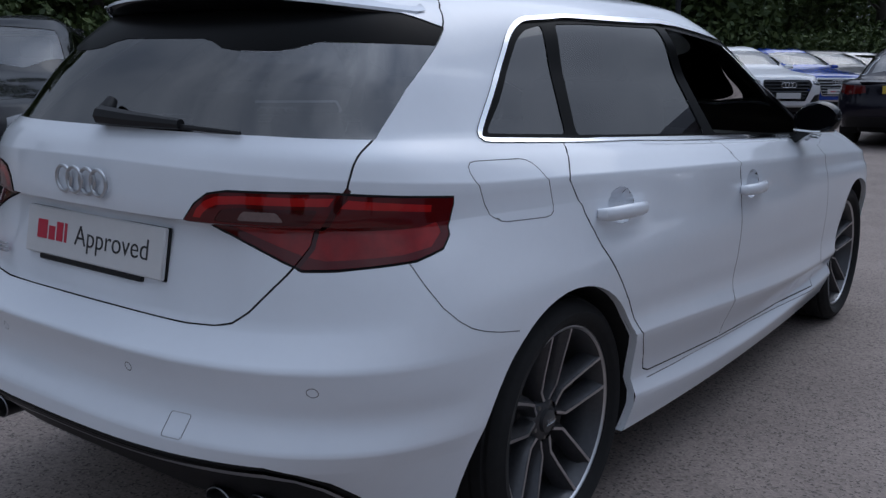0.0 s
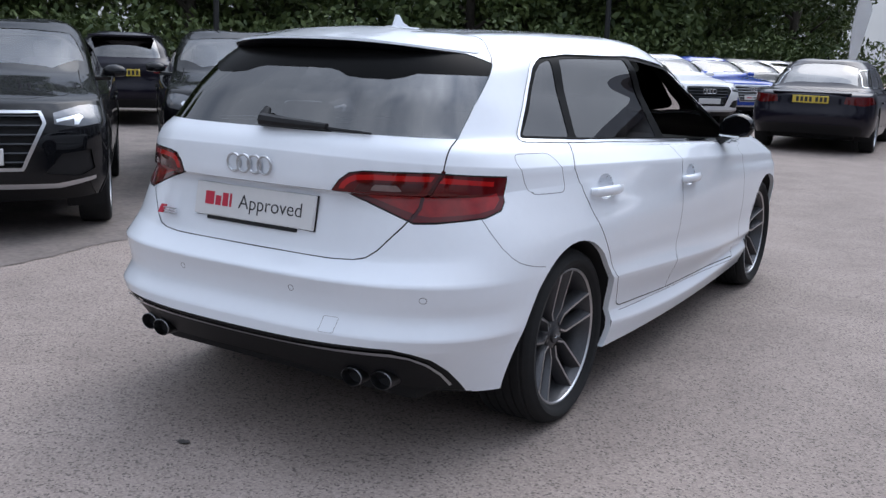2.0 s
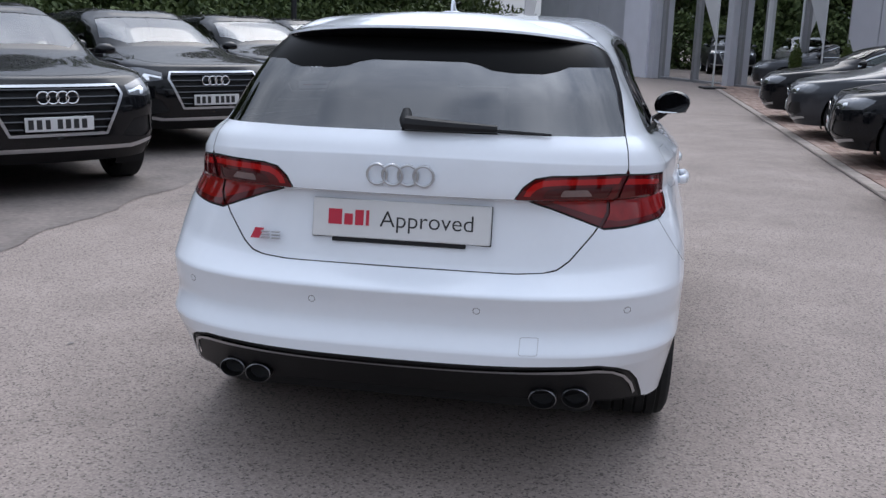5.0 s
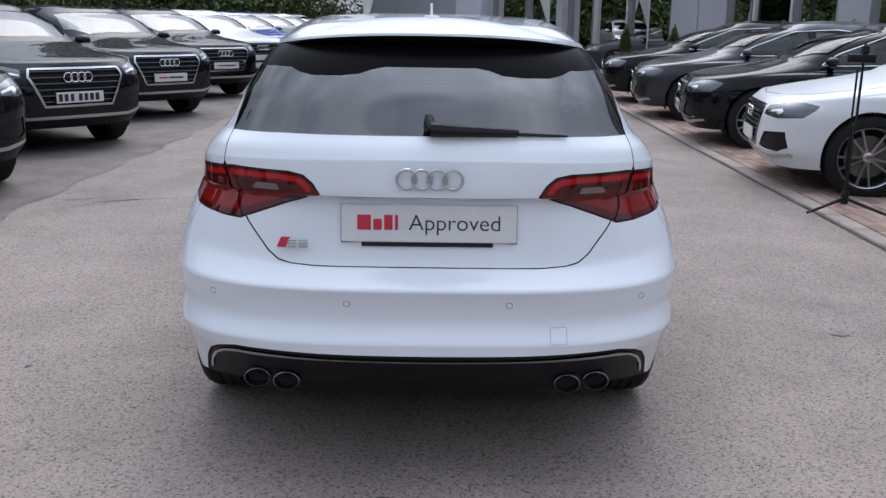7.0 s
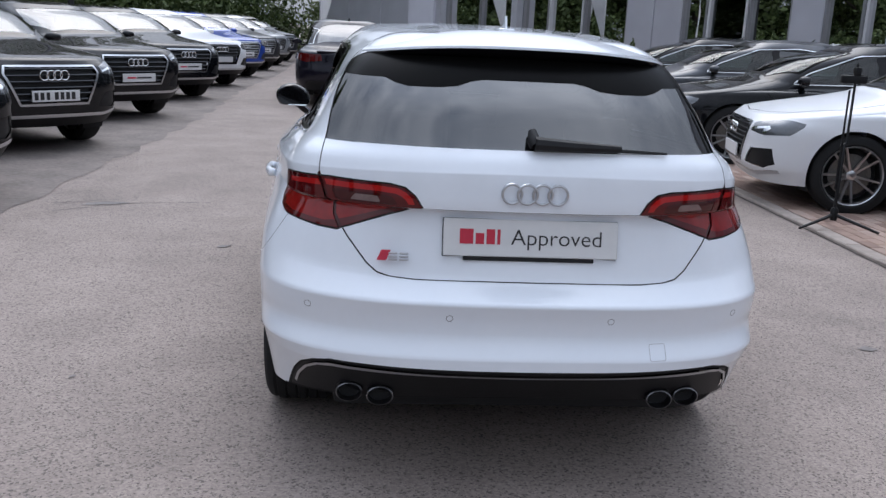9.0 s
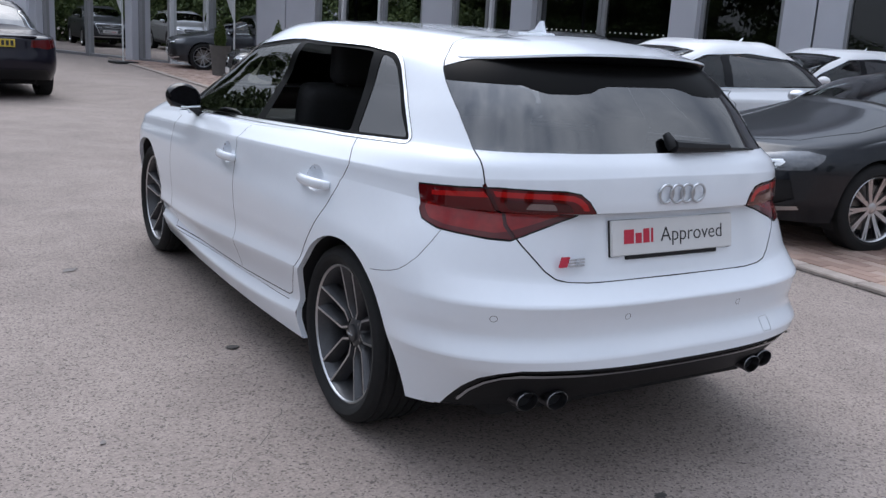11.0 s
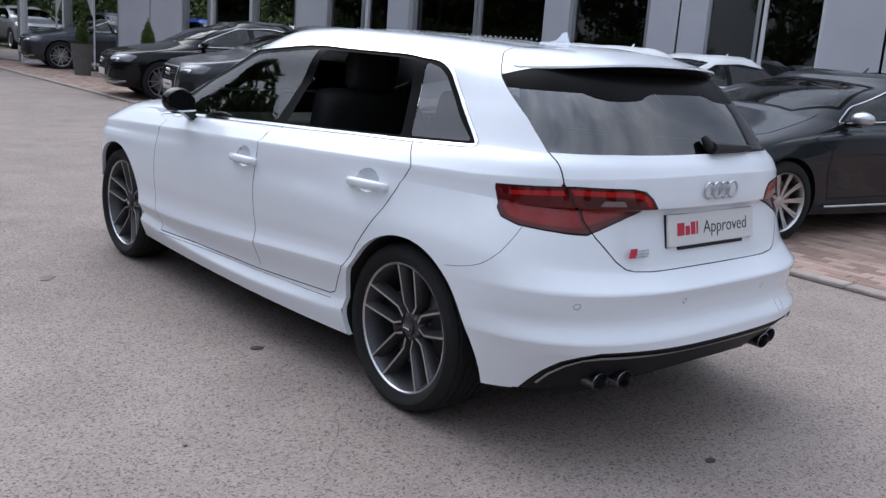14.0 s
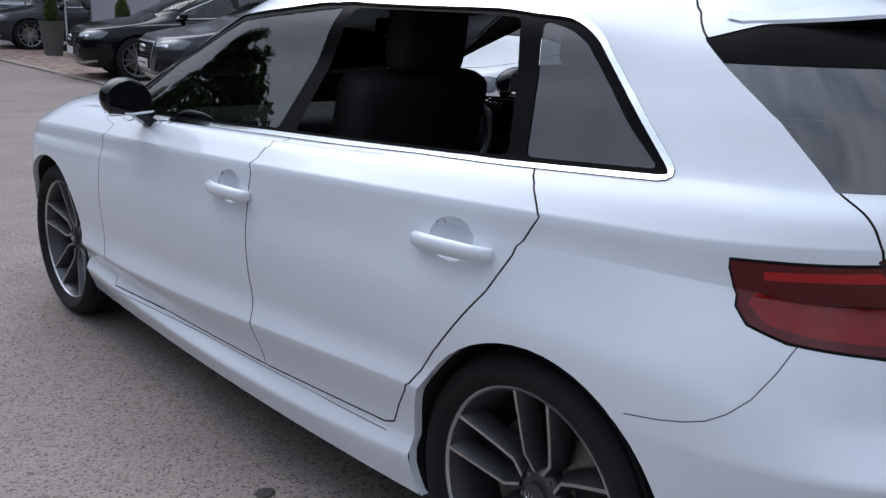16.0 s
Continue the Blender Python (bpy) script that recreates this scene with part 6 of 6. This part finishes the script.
brick_material()
plain("kerb_stone", (0.30, 0.255, 0.225), 0.85, 0.0, 0.0, 0.25, 12, 0.4)
plain("joint_dirt", (0.07, 0.062, 0.055), 0.95, 0.0, 0.0, 0.3, 20)


def kerb_x(y):
    return 2.86 + 0.022 * max(y, -2)


bm = bmesh.new()
ys = [-8, -2, 0, 4, 8, 12, 16, 20, 26, 34, 44]
rows = [[bm.verts.new((kerb_x(y) - 0.012, y, 0.004)), bm.verts.new((16, y, 0.004))] for y in ys]
for a, b in zip(rows, rows[1:]):
    bm.faces.new((a[0], a[1], b[1], b[0]))
paving = tagged(part("pavement", bm, "joint_dirt", None, "", False), "red-brown brick paving before the showroom", "pavement", kind="structure")


def brick_box(l, w, h, c):
    l, w = l / 2, w / 2
    v = [(-w, -l, 0), (w, -l, 0), (w, l, 0), (-w, l, 0), (-w, -l, h - c), (w, -l, h - c), (w, l, h - c), (-w, l, h - c), (-w + c, -l + c, h), (w - c, -l + c, h), (w - c, l - c, h), (-w + c, l - c, h)]
    f = [(0, 1, 5, 4), (1, 2, 6, 5), (2, 3, 7, 6), (3, 0, 4, 7), (4, 5, 9, 8), (5, 6, 10, 9), (6, 7, 11, 10), (7, 4, 8, 11), (8, 9, 10, 11)]
    return v, f


pr = random.Random(3)
bv, bf = brick_box(0.196, 0.096, 0.022, 0.004)
bme = bpy.data.meshes.new("brick")
bme.from_pydata(bv, [], bf)
bme.materials.append(MATS["paver"])
kv, kf = brick_box(0.44, 0.13, 0.026, 0.008)
kme = bpy.data.meshes.new("kerb_stone")
kme.from_pydata(kv, [], kf)
kme.materials.append(MATS["kerb_stone"])
count, verts, faces = 0, [], []
for j in range(78):
    for i in range(190):
        y = -6 + i * 0.2 + (0.1 if j % 2 else 0)
        x = kerb_x(y) + 0.20 + j * 0.1
        z = 0.004 + pr.uniform(-0.0025, 0.0015)
        if j < 18 and 1.0 < y < 4.3 and count < 290:
            ob = new("brick", bme)
            ob.location = (x, y, z)
            ob.parent = paving
            count += 1
        else:
            k = len(verts)
            verts += [(a + x, b + y, c + z) for a, b, c in bv]
            faces += [tuple(q + k for q in f) for f in bf]
rest = bpy.data.meshes.new("brick_paving")
rest.from_pydata(verts, [], faces)
rest.materials.append(MATS["paver"])
ob = new("brick_paving", rest)
ob.parent = paving
tagged(ob, kind="stuff")
for i in range(88):
    y = -6 + i * 0.45
    ob = new("kerb_stone", kme)
    ob.location = (kerb_x(y) + 0.065, y, 0.003 + pr.uniform(-0.002, 0.003))
    ob.rotation_euler = (0, pr.uniform(-0.01, 0.01), -0.022)
    ob.parent = paving

# ---- planters with clipped conifers ----
plain("planter_grey", (0.11, 0.105, 0.10), 0.7, 0.0, 0.0, 0.2, 12, 0.3)
leaf_material("conifer", (0.035, 0.06, 0.012), (0.10, 0.13, 0.03))
for x, y, seed in ((4.58, 18.7, 11), (5.12, 16.4, 12)):
    t = tagged(empty("planter", Matrix.Translation((x, y, 0.02))), "tall grey planter with a clipped green conifer", "planter", "planters before the showroom")
    bm = bmesh.new()
    lathe(bm, [(0.0, 0.0), (0.17, 0.0), (0.245, 0.66), (0.255, 0.69), (0.225, 0.69), (0.22, 0.62), (0.0, 0.62)], 28, Matrix.Rotation(radians(-90), 4, "Y"))
    bmesh.ops.recalc_face_normals(bm, faces=bm.faces)
    part("pot", bm, "planter_grey", t)
    g = np.random.default_rng(seed)
    v, f = leaf_cloud(g, [((0, 0, 0.72 + 0.078 * k), (r, r, 0.09)) for k, r in enumerate((0.12, 0.14, 0.145, 0.135, 0.12, 0.09, 0.06, 0.03))], 2600, 0.024)
    mesh_from("foliage", v, f, "conifer", t)

# ---- tripod beside the white saloon ----
tri = tagged(empty("tripod", Matrix.Translation((3.12, 3.36, 0.026))), "black camera tripod with a small bracket, on brick paving", "tripod")
for a in (200, 318, 72):
    bm = bmesh.new()
    c, s = math.cos(radians(a)), math.sin(radians(a))
    tube(bm, [(0.02 * c, 0.02 * s, 0.10), (0.18 * c, 0.18 * s, 0.055), (0.34 * c, 0.34 * s, 0.012)], [0.014, 0.012, 0.010], 8)
    part("leg", bm, "black_plastic", tri)
bm = bmesh.new()
tube(bm, [(0, 0, 0.06), (0, 0, 0.14), (0, 0, 0.16)], [0.026, 0.03, 0.02], 12)
part("hub", bm, "black_plastic", tri)
bm = bmesh.new()
tube(bm, [(0, 0, 0.12), (0, 0, 0.65), (0.015, 0, 0.66), (0.015, 0, 1.24)], [0.013, 0.013, 0.010, 0.009], 10)
part("pole", bm, "black_plastic", tri)
bm = bmesh.new()
tube(bm, [(-0.02, 0, 0.30), (-0.02, 0, 1.05)], 0.008, 8)
part("brace", bm, "black_plastic", tri)
bm = bmesh.new()
box(bm, -0.10, 0.10, -0.02, 0.02, 1.10, 1.16, 0.01, 2)
box(bm, 0.0, 0.04, -0.025, 0.025, 1.16, 1.22, 0.008, 2)
part("bracket", bm, "black_plastic", tri)
